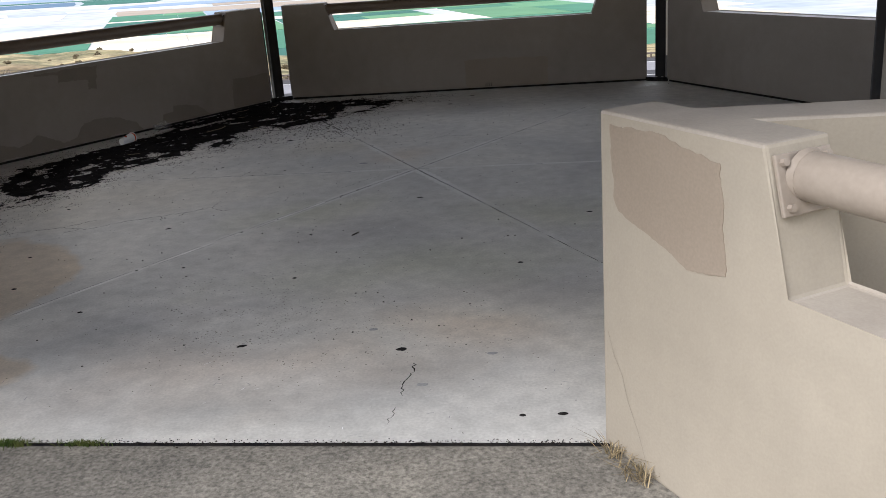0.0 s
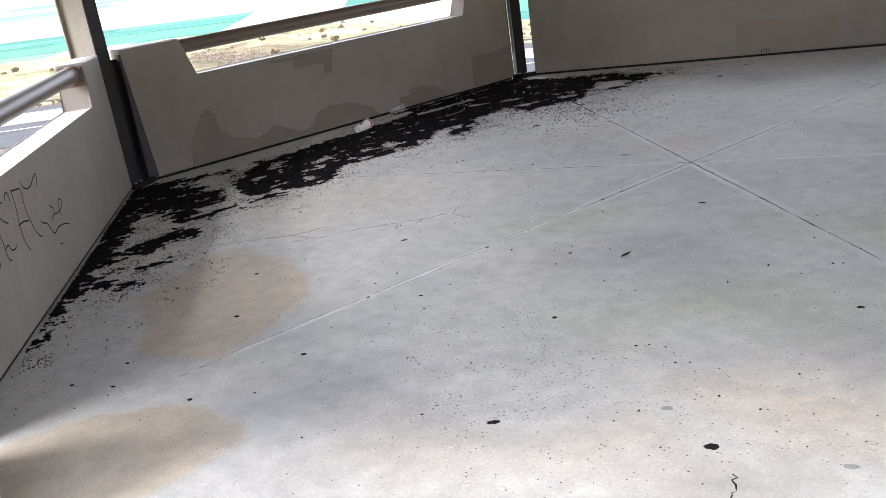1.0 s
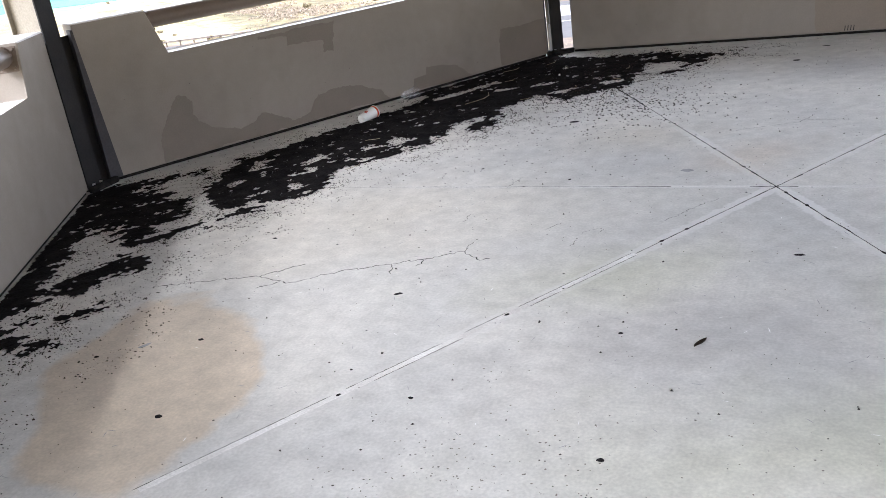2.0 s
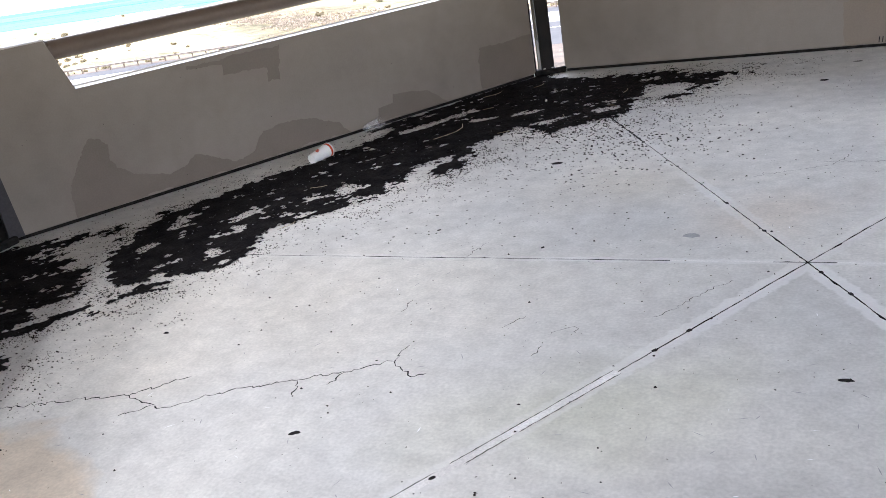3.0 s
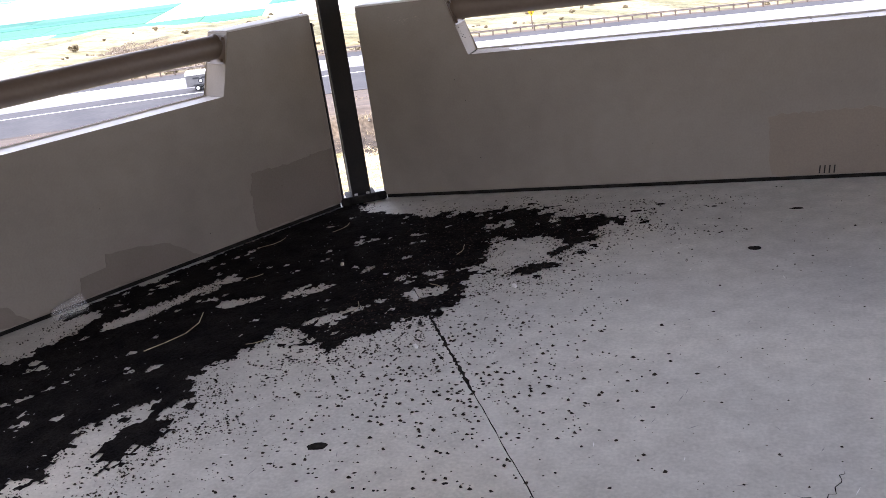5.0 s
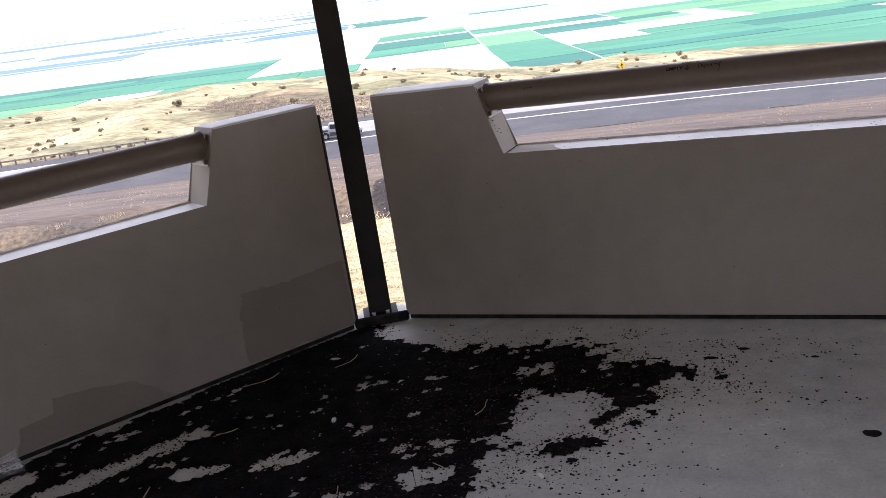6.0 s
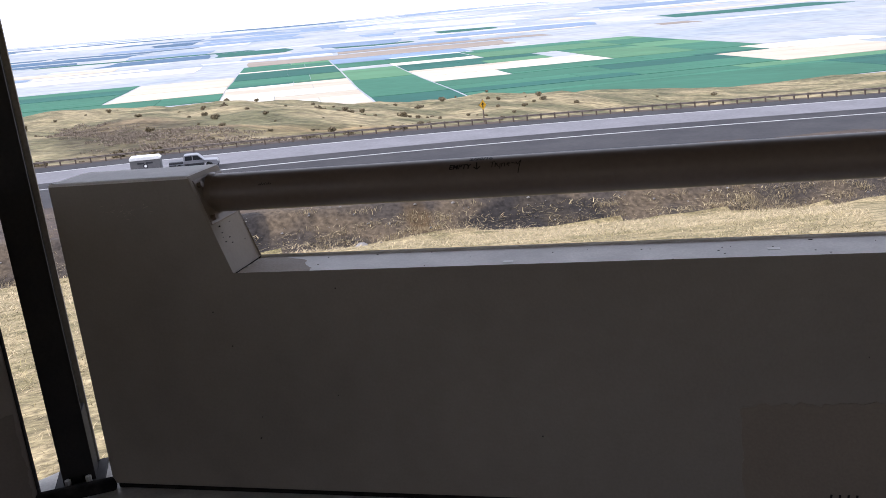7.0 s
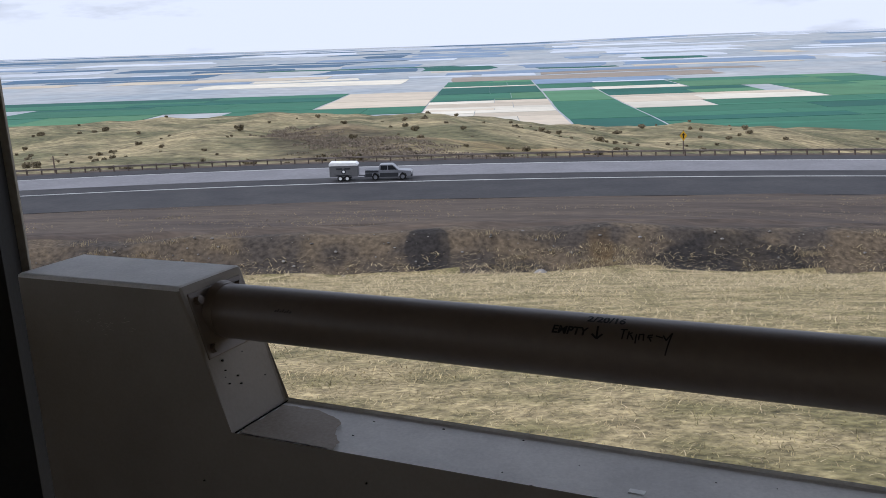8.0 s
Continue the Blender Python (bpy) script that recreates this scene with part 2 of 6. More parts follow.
M_LEAF = surface("dry_dark_leaf", (0.035, 0.025, 0.018), (0.06, 0.045, 0.03), rough=0.8, scale=40, fine=150)
M_LITTER = surface("red_brown_leaf_crumbs", (0.050, 0.024, 0.018), (0.032, 0.02, 0.016), rough=0.9, scale=30, fine=120, bump=0, island=0.4)
M_ROOF = surface("roof_underside_paint", (0.075, 0.055, 0.04), (0.06, 0.045, 0.034), rough=0.7, scale=3, fine=80)
M_LAWN = surface("dry_lawn", (0.37, 0.292, 0.155), (0.172, 0.146, 0.066), rough=0.95, scale=0.9, fine=9.0, bump=0.9, fine_amount=0.5, dist=0.05, spread=(0.38, 0.64), mid=0.4, mid_scale=3.2)
M_BLADE = surface("grass_blades", (0.38, 0.298, 0.16), (0.182, 0.155, 0.068), rough=0.85, scale=0.8, fine=14, bump=0, island=0.6, spread=(0.38, 0.64), mid=0.35, mid_scale=3.2)
M_STRAWGRASS = surface("bleached_grass", (0.50, 0.40, 0.24), (0.36, 0.29, 0.165), rough=0.85, scale=0.8, fine=14, bump=0, island=0.5)
M_TUFT = surface("dry_bank_tufts", (0.36, 0.29, 0.17), (0.26, 0.205, 0.12), rough=0.85, scale=0.6, fine=10, bump=0, island=0.5)
M_VERGE = surface("dull_verge_grass", (0.26, 0.20, 0.12), (0.19, 0.15, 0.095), rough=0.9, scale=0.5, fine=10, bump=0, island=0.4)
M_SOIL = surface("dark_stony_soil", (0.058, 0.047, 0.038), (0.112, 0.084, 0.055), rough=0.95, scale=0.35, fine=4.0, bump=0.9, fine_amount=0.45, dist=0.1, spread=(0.45, 0.62))
add_blot(M_SOIL, [(-22.0, 42.4, 1.25, 1.7, 28), (-7.6, 47.4, 4.3, 2.6, 28)], (0.46, 0.49, 0.56), wobble=0.25, wscale=0.7, soft=0.12, strength=0.95)
add_blot(M_SOIL, [(-13.9, 46.2, 0.9, 1.6, 28), (2.2, 50.6, 1.6, 2.0, 28)], (1.0, 0.86, 0.62), wobble=0.5, wscale=0.8, soft=0.5, strength=0.8)
M_GRAVEL = surface("brown_gravel", (0.058, 0.043, 0.034), (0.094, 0.069, 0.049), rough=0.95, scale=0.12, fine=1.6, bump=0.6, fine_amount=0.3, dist=0.08, scale3=(0.5, 1.4, 1), mid=0.3, mid_scale=0.35)
M_ASPHALT = surface("old_asphalt", (0.036, 0.035, 0.038), (0.052, 0.050, 0.051), rough=0.85, scale=0.2, fine=2.0, bump=0.3, fine_amount=0.12, dist=0.03)
M_LANE = surface("pale_chip_seal", (0.205, 0.20, 0.21), (0.175, 0.172, 0.18), rough=0.85, scale=0.2, fine=2.0, bump=0.3, fine_amount=0.1, dist=0.03)
M_LINE = surface("white_road_paint", (0.60, 0.60, 0.58), (0.45, 0.45, 0.44), rough=0.6, scale=0.5, fine=5, bump=0)
M_HILL = surface("dry_hill_grass", (0.315, 0.255, 0.138), (0.135, 0.124, 0.062), rough=0.95, scale=0.03, fine=0.45, bump=0.9, fine_amount=0.32, dist=0.8, spread=(0.36, 0.60), scale3=(1, 1.6, 1), mid=0.52, mid_scale=0.16)
add_blot(M_HILL, [(-128.0, 195.0, 75, 24, 130), (-92.0, 142.0, 34, 15, 120)], (0.62, 0.56, 0.58), wobble=0.4, wscale=0.05, soft=0.35, strength=0.95)
add_blot(M_HILL, [(-62.0, 205.0, 55, 30, 28), (-20.0, 235.0, 40, 22, 28)], (1.0, 0.86, 0.74), wobble=0.5, wscale=0.03, soft=0.6, strength=0.9)
# The plain's pale blue tones put distance haze into its colour.
M_PLAIN = surface("hazed_far_land", (0.42, 0.42, 0.41), (0.29, 0.33, 0.36), rough=0.95, scale=0.004, fine=0.03, bump=0, fine_amount=0.15)
M_STEEL = surface("weathered_galvanised_steel", (0.20, 0.17, 0.145), (0.14, 0.115, 0.1), rough=0.6, scale=1, fine=8, bump=0, metal=0.3)
M_YELLOW = surface("yellow_sign_sheeting", (0.58, 0.33, 0.02), (0.54, 0.30, 0.02), rough=0.4, scale=2, fine=20, bump=0)
M_WOOD = surface("grey_weathered_pole", (0.17, 0.13, 0.10), (0.12, 0.095, 0.075), rough=0.9, scale=1, fine=10, scale3=(4, 4, 0.3))
M_BUSH = surface("dull_scrub_leaves", (0.19, 0.16, 0.098), (0.225, 0.185, 0.122), rough=0.9, scale=0.6, fine=4, bump=0, island=0.4)
M_BRUSH = surface("purple_brown_brush", (0.20, 0.163, 0.128), (0.225, 0.185, 0.14), rough=0.9, scale=0.6, fine=4, bump=0, island=0.4)
M_ROCK = surface("pale_basalt_rock", (0.24, 0.225, 0.205), (0.13, 0.12, 0.112), rough=0.9, scale=3, fine=20, bump=0.5, island=0.35)
M_SILVER = surface("silver_car_paint", (0.235, 0.24, 0.26), (0.21, 0.215, 0.235), rough=0.3, scale=2, fine=30, bump=0, metal=0.35, fine_amount=0.03)
M_CHARCOAL = surface("charcoal_car_paint", (0.035, 0.037, 0.042), rough=0.35, scale=2, fine=30, bump=0, fine_amount=0.05)
M_TRAILER = surface("grey_trailer_panel", (0.13, 0.128, 0.13), (0.11, 0.11, 0.112), rough=0.45, scale=2, fine=20, bump=0, fine_amount=0.06)
M_WHITE = surface("white_gel_coat", (0.82, 0.82, 0.80), rough=0.4, scale=2, fine=20, bump=0, fine_amount=0.04)
M_TYRE = surface("tyre_rubber", (0.018, 0.018, 0.018), rough=0.85, scale=5, fine=40, bump=0)
M_GLASSDARK = surface("tinted_window", (0.02, 0.022, 0.025), rough=0.08, scale=2, fine=20, bump=0)


M_SPECK = surface("dark_aggregate", (0.10, 0.09, 0.075), (0.19, 0.165, 0.14), rough=0.9, scale=40, fine=150, bump=0, island=0.5)
M_BEAD = surface("pale_joint_mortar", (0.84, 0.83, 0.80), (0.63, 0.61, 0.575), rough=0.7, scale=4, fine=120, bump=0.1)
M_SPOT = surface("worn_gum", (0.36, 0.36, 0.36), (0.3, 0.3, 0.3), rough=0.8, scale=20, fine=100, bump=0)


def clear_plastic():
    m = bpy.data.materials.new("clear_plastic")
    m.use_nodes = True
    b = m.node_tree.nodes["Principled BSDF"]
    b.inputs["Base Color"].default_value = (0.92, 0.94, 0.96, 1)
    b.inputs["Roughness"].default_value = 0.12
    b.inputs["Alpha"].default_value = 0.17
    return m


M_CLEAR = clear_plastic()


# ---- building tools ----
def finish(bm, name, material, parent=None, smooth=False, sharp=35.0):
    me = bpy.data.meshes.new(name)
    bmesh.ops.recalc_face_normals(bm, faces=bm.faces)
    bm.to_mesh(me)
    bm.free()
    for one in material if isinstance(material, (list, tuple)) else [material]:
        me.materials.append(one)
    if smooth:
        for p in me.polygons:
            p.use_smooth = True
        me.set_sharp_from_angle(angle=radians(sharp))
    ob = new(name, me)
    if parent is not None:
        ob.parent = parent
    return ob


def part(name, bm, material, parent, label="", smooth=False):
    ob = finish(bm, name, material, parent, smooth)
    if label:
        ob["label"] = label
    return ob


def thing(name, m=None, label="", category="", group="", kind=""):
    ob = new(name)
    ob.empty_display_size = 0.1
    if m is not None:
        ob.matrix_world = m
    return tagged(ob, label, category, group, kind)


def box(bm, x0, x1, y0, y1, z0, z1, m=None, bevel=0.0):
    vs = [bm.verts.new(Vector((x, y, z)) if m is None else m @ Vector((x, y, z))) for z in (z0, z1) for y in (y0, y1) for x in (x0, x1)]
    fs = [bm.faces.new([vs[i] for i in q]) for q in ((0, 2, 3, 1), (4, 5, 7, 6), (0, 1, 5, 4), (2, 6, 7, 3), (0, 4, 6, 2), (1, 3, 7, 5))]
    if bevel:
        es = list({e for f in fs for e in f.edges})
        bmesh.ops.bevel(bm, geom=es, offset=bevel, segments=2, affect="EDGES", profile=0.5)
    return bm


def prism(bm, outline, depth, m=None, bevel=0.0, segments=2):
    """An outline of (x, z) points in the plane y = 0, pushed to y = depth."""
    m = m or Matrix()
    a = [bm.verts.new(m @ Vector((x, 0, z))) for x, z in outline]
    b = [bm.verts.new(m @ Vector((x, depth, z))) for x, z in outline]
    n = len(a)
    fs = [bm.faces.new(a), bm.faces.new(b[::-1])] + [bm.faces.new((a[i], b[i], b[(i + 1) % n], a[(i + 1) % n])) for i in range(n)]
    if bevel:
        es = list({e for f in fs for e in f.edges})
        bmesh.ops.bevel(bm, geom=es, offset=bevel, segments=segments, affect="EDGES", profile=0.5)
    return bm


def tube(bm, a, b, r, r2=None, n=16, caps=True):
    a, b = Vector(a), Vector(b)
    r2 = r if r2 is None else r2
    q = (b - a).to_track_quat("Z", "Y").to_matrix()
    ring = lambda c, rr: [bm.verts.new(c + q @ Vector((rr * math.cos(2 * math.pi * i / n), rr * math.sin(2 * math.pi * i / n), 0))) for i in range(n)]
    p, s = ring(a, r), ring(b, r2)
    for i in range(n):
        bm.faces.new((p[i], p[(i + 1) % n], s[(i + 1) % n], s[i]))
    if caps:
        bm.faces.new(p[::-1])
        bm.faces.new(s)
    return bm


def rounded_rock(bm, c, size, rng, n=1):
    out = bmesh.ops.create_icosphere(bm, subdivisions=n, radius=1.0)
    k = Vector((rng.uniform(-9, 9), rng.uniform(-9, 9), rng.uniform(-9, 9)))
    for v in out["verts"]:
        d = 1 + 0.35 * noise.noise(v.co * 1.3 + k)
        v.co = Vector((v.co.x * size[0] * d, v.co.y * size[1] * d, v.co.z * size[2] * d)) + Vector(c)


# ---- the plan of the shelter: a hexagon round the origin ----
APO = 3.77           # inner face of the parapets from the middle
THICK = 0.20
TOP, SILL = 1.07, 0.754
HALF = 2.04          # half length of a parapet
EDGE = 3.965          # edge of the floor slab
BASE = 0.022         # open joint under the parapets


def side(a):
    """Frame of the side whose outward direction is a degrees: x along the wall (anticlockwise is negative), y outward."""
    return pose(0, 0, 0, 0, 0, a - 90) @ Matrix.Translation((0, APO, 0))


PARAPET = [(-HALF, BASE), (HALF, BASE), (HALF, TOP), (1.545, TOP), (1.455, SILL), (-1.455, SILL), (-1.545, TOP), (-HALF, TOP)]


def parapet(name, a, label, sill=SILL):
    bm = prism(bmesh.new(), [(x, sill if z == SILL else z) for x, z in PARAPET], THICK, bevel=0.009)
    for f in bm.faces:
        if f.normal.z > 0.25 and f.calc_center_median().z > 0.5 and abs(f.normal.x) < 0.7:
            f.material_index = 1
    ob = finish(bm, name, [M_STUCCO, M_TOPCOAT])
    ob.matrix_world = side(a)
    tagged(ob, label, "wall", kind="structure")
    part("footing", box(bmesh.new(), -HALF + 0.01, HALF - 0.01, 0.018, THICK - 0.01, 0.0, BASE + 0.012), M_BLACKJOINT, ob, "black grimy open joint")
    return ob


def handrail(m, x0, x1, group="handrails", label="beige painted steel pipe rail bolted into the parapet notch", paint=None):
    """A pipe between two notch sides at x0 and x1 in the wall's frame m."""
    paint = paint or M_SHADED_RAIL
    rail = thing("handrail", m, label, "handrail", group)
    zc, yc, r = 0.995, THICK / 2, 0.0590
    part("pipe", tube(bmesh.new(), (x0 + 0.004, yc, zc), (x1 - 0.004, yc, zc), r, n=28), paint, rail, smooth=True)
    for x, s in ((x0, 1), (x1, -1)):
        lean = -math.degrees(math.atan2(0.09, 0.316)) * s
        pm = Matrix.Translation((x, yc, zc)) @ pose(0, 0, 0, 0, lean, 0)
        plate = part("end_plate", box(bmesh.new(), -0.006, 0.006, -0.085, 0.085, -0.088, 0.058, pm, bevel=0.003), paint, rail)
        for dy, dz in ((-0.066, 0.038), (0.066, 0.038), (-0.066, -0.068), (0.066, -0.068)):
            p, q = pm @ Vector((s * 0.005, dy, dz)), pm @ Vector((s * 0.02, dy, dz))
            part("bolt", tube(bmesh.new(), p, q, 0.010, n=6), paint, plate)
        collar = tube(bmesh.new(), (x + s * 0.004, yc, zc), (x + s * 0.022, yc, zc), r + 0.006, r + 0.001, n=28)
        part("weld_bead", collar, paint, rail, smooth=True)
    return rail


walls = {}
for name, a, label in (("wall_north", 90, "cream stucco parapet with notch, scuffed, darker patch near its foot"),
                       ("wall_northwest", 150, "cream stucco parapet with brown touch-up patches above black grit"),
                       ("wall_southwest", 210, "cream stucco parapet with black marker scrawl inside"),
                       ("wall_northeast", 30, "cream stucco parapet with notch, in shade"),
                       ("wall_southeast", 330, "cream stucco parapet with notch, beside the entrance")):
    walls[a] = parapet(name, a, label)
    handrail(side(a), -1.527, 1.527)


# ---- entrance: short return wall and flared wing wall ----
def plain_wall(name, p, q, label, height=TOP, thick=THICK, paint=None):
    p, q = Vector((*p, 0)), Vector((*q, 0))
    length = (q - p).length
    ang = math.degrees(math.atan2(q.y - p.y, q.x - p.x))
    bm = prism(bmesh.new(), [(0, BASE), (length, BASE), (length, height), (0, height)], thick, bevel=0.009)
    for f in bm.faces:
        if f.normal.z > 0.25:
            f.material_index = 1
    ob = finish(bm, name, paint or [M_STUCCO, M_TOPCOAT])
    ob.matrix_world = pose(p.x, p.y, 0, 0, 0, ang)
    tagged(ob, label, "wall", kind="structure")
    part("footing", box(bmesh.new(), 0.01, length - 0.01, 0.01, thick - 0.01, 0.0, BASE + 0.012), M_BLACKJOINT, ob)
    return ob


plain_wall("wall_south_1", (1.44, -4.165), (2.30, -4.165), "short cream stucco return wall beside the entrance", height=TOP + 0.012, paint=[M_SUNLIT_STUCCO, M_CREAMCAP])
# Next two walls are unseen, made tall to keep sun off the entrance floor.
plain_wall("sun_block_wall", (-3.45, -6.80), (-1.86, -4.25), "unseen plain stucco wall added to shade the entrance floor", height=2.9)
plain_wall("sun_block_return", (-2.30, -4.165), (-1.62, -4.165), "unseen stucco return wall raised to shade the entrance floor", height=2.34)

WING_TOP = 1.088
WING_A = math.degrees(math.atan2(-0.848, 0.53))
wing_m = pose(1.215, -3.95, 0, 0, 0, WING_A)
bm = prism(bmesh.new(), [(0, BASE - 0.03), (3.3, BASE - 0.03), (3.3, WING_TOP), (2.6, WING_TOP), (2.52, 0.73), (0.74, 0.73), (0.655, WING_TOP), (0, WING_TOP)], THICK, bevel=0.010)
for f in bm.faces:
    if f.normal.z > 0.25 and f.calc_center_median().z > 0.5 and abs(f.normal.x) < 0.7:
        f.material_index = 1
wing = finish(bm, "wing_wall", [M_SUNLIT_STUCCO, M_CREAMCAP])
wing.matrix_world = wing_m
tagged(wing, "flared cream stucco entrance wall with a sandy touch-up patch", "wall", kind="structure")
handrail(wing_m @ Matrix.Translation((0, 0, 0.012)), 0.682, 2.575, label="cream painted pipe rail on the flared entrance wall", paint=M_SUNLIT_RAIL)


def paint_patch(parent, outline, material, y=-0.002, seed=1, label="", thick=0.003, rag=1.0):
    """Touch-up paint on a wall: an outline of (x, z) in the wall's frame with brushed, wavy edges."""
    pts = []
    n = len(outline)
    for i in range(n):
        (x0, z0), (x1, z1) = outline[i], outline[(i + 1) % n]
        k = max(2, int(math.hypot(x1 - x0, z1 - z0) / 0.012))
        for j in range(k):
            x, z = x0 + (x1 - x0) * j / k, z0 + (z1 - z0) * j / k
            p = Vector((x * 14, z * 14, seed * 7.0))
            wx = rag * (0.016 * noise.noise(p) + 0.009 * noise.noise(p * 4))
            wz = rag * (0.016 * noise.noise(p + Vector((40, 0, 0))) + 0.009 * noise.noise(p * 4 + Vector((40, 0, 0))))
            pts.append((x + wx, max(z + wz, 0.026)))
    bm = bmesh.new()
    a = [bm.verts.new((x, y, z)) for x, z in pts]
    b = [bm.verts.new((x, y + thick, z)) for x, z in pts]
    bm.faces.new(a)
    for i in range(len(a)):
        bm.faces.new((a[i], b[i], b[(i + 1) % len(a)], a[(i + 1) % len(a)]))
    return part("paint_patch", bm, material, parent, label)


# wall frames: x grows clockwise seen from above
paint_patch(wing, [(0.055, 1.055), (0.30, 1.055), (0.36, 1.03), (0.51, 1.02), (0.545, 0.73), (0.44, 0.715), (0.39, 0.715), (0.09, 0.80), (0.07, 0.84)], M_PATCH2, label="sandy rectangular paint patch", rag=0.6)
nw = walls[150]
paint_patch(nw, [(-0.77, 0.735), (-0.12, 0.73), (-0.17, 0.51), (-0.25, 0.52), (-0.25, 0.62), (-0.55, 0.63), (-0.54, 0.70), (-0.77, 0.71)], M_PATCH, seed=2)
paint_patch(nw, [(-1.66, 0.03), (-1.65, 0.19), (-1.60, 0.28), (-1.48, 0.46), (-1.40, 0.45), (-1.36, 0.39), (-1.39, 0.31), (-1.27, 0.19), (-1.05, 0.12), (-0.95, 0.13), (-0.86, 0.19), (-0.77, 0.16), (-0.60, 0.07), (-0.47, 0.10), (-0.37, 0.21), (-0.14, 0.23), (0.03, 0.19), (0.19, 0.12), (0.28, 0.03)], M_PATCH, seed=3)
paint_patch(nw, [(0.50, 0.03), (0.54, 0.13), (0.66, 0.14), (0.67, 0.20), (0.82, 0.185), (0.98, 0.15), (1.14, 0.03)], M_PATCH, seed=4, rag=0.5)
paint_patch(nw, [(1.47, 0.03), (1.50, 0.35), (1.62, 0.34), (2.02, 0.345), (2.02, 0.03)], M_PATCH, seed=5)
north = walls[90]
paint_patch(north, [(0.02, 0.03), (0.02, 0.33), (0.36, 0.35), (0.95, 0.33), (0.95, 0.03)], M_PATCH3, seed=6)
bm = bmesh.new()
rng = random.Random(40)
for _ in range(22):
    t, d, k = rng.uniform(0.15, 0.75), rng.uniform(0.03, 0.17), rng.uniform(0.0008, 0.0024)
    x, z = -1.455 - 0.09 * (1 - t) + 0.0045, SILL + 0.299 * (1 - t)
    box(bm, x - 0.001, x + 0.003, d, d + k * 1.6, z, z + k)
part("dirt_specks", bm, M_BLACKJOINT, north)
bm = box(bmesh.new(), -1.4505, -1.4485, 0.006, THICK - 0.004, SILL - 0.002, SILL + 0.004)
part("dirt_line", bm, M_BLACKJOINT, north)
bm = bmesh.new()
for _ in range(40):
    x, d, k = rng.uniform(-1.3, 1.4), rng.uniform(0.01, 0.19), rng.uniform(0.001, 0.003)
    box(bm, x, x + k * rng.uniform(1, 4), d, d + k, SILL - 0.001, SILL + 0.0012)
part("dirt_specks", bm, M_BLACKJOINT, north)
bm = bmesh.new()
for x, d, k in ((-1.30, 0.006, 0.02), (-1.275, 0.01, 0.012), (-0.62, 0.05, 0.014), (0.1, 0.09, 0.016)):
    box(bm, x, x + k * 2, d, d + k, SILL - 0.001, SILL + 0.0015)
part("paint_chip", bm, M_CUP, north, "white chipped spots")
sw = walls[210]

# Dark wedge and sheet put shade over both ends of the north-west wall.
shade_wedge = prism(bmesh.new(), [(-HALF - 0.012, BASE), (-HALF + 0.075, BASE), (-HALF + 0.004, TOP - 0.04), (-HALF - 0.012, TOP - 0.04)], 0.09, Matrix.Translation((0, -0.004, 0)), bevel=0.002)
part("end_plate", box(bmesh.new(), HALF + 0.002, HALF + 0.010, -0.001, THICK - 0.004, BASE + 0.01, TOP - 0.05, bevel=0.002), M_END_SHADE, nw, "dark grey sheet, painted shade on the wall end")
part("end_shade_wedge", shade_wedge, M_END_SHADE, nw, "dark grey wedge, painted shade over the wall end")
rg = random.Random(77)
outline = [(-1.44, 0.012), (-1.30, 0.010), (-1.20, 0.012), (-1.215, 0.05), (-1.25, 0.085), (-1.26, 0.13), (-1.33, 0.165), (-1.44, 0.17)]
ring = []
for (x0, y0), (x1, y1) in zip(outline, outline[1:] + outline[:1]):
    ring += [(x0 + (x1 - x0) * k / 6 + rg.uniform(-0.004, 0.004), y0 + (y1 - y0) * k / 6 + rg.uniform(-0.002, 0.004)) for k in range(6)]
bm = bmesh.new()
bm.faces.new([bm.verts.new((x, y, SILL + 0.005)) for x, y in ring])
part("sill_dirt", bm, M_SILLDIRT, north, "brown dirt film in the sill's corner")


# ---- marker scrawl ----
def stroke(bm, pts, width, y=-0.003):
    """A flat marker line through (x, z) points on the wall, a little proud of it."""
    prev = None
    for i, (x, z) in enumerate(pts):
        j, k = max(i - 1, 0), min(i + 1, len(pts) - 1)
        d = Vector((pts[k][0] - pts[j][0], pts[k][1] - pts[j][1])).normalized()
        nx, nz = -d.y * width / 2, d.x * width / 2
        now = [bm.verts.new((x + nx, y, z + nz)), bm.verts.new((x - nx, y, z - nz))]
        if prev:
            bm.faces.new((prev[0], prev[1], now[1], now[0]))
        prev = now


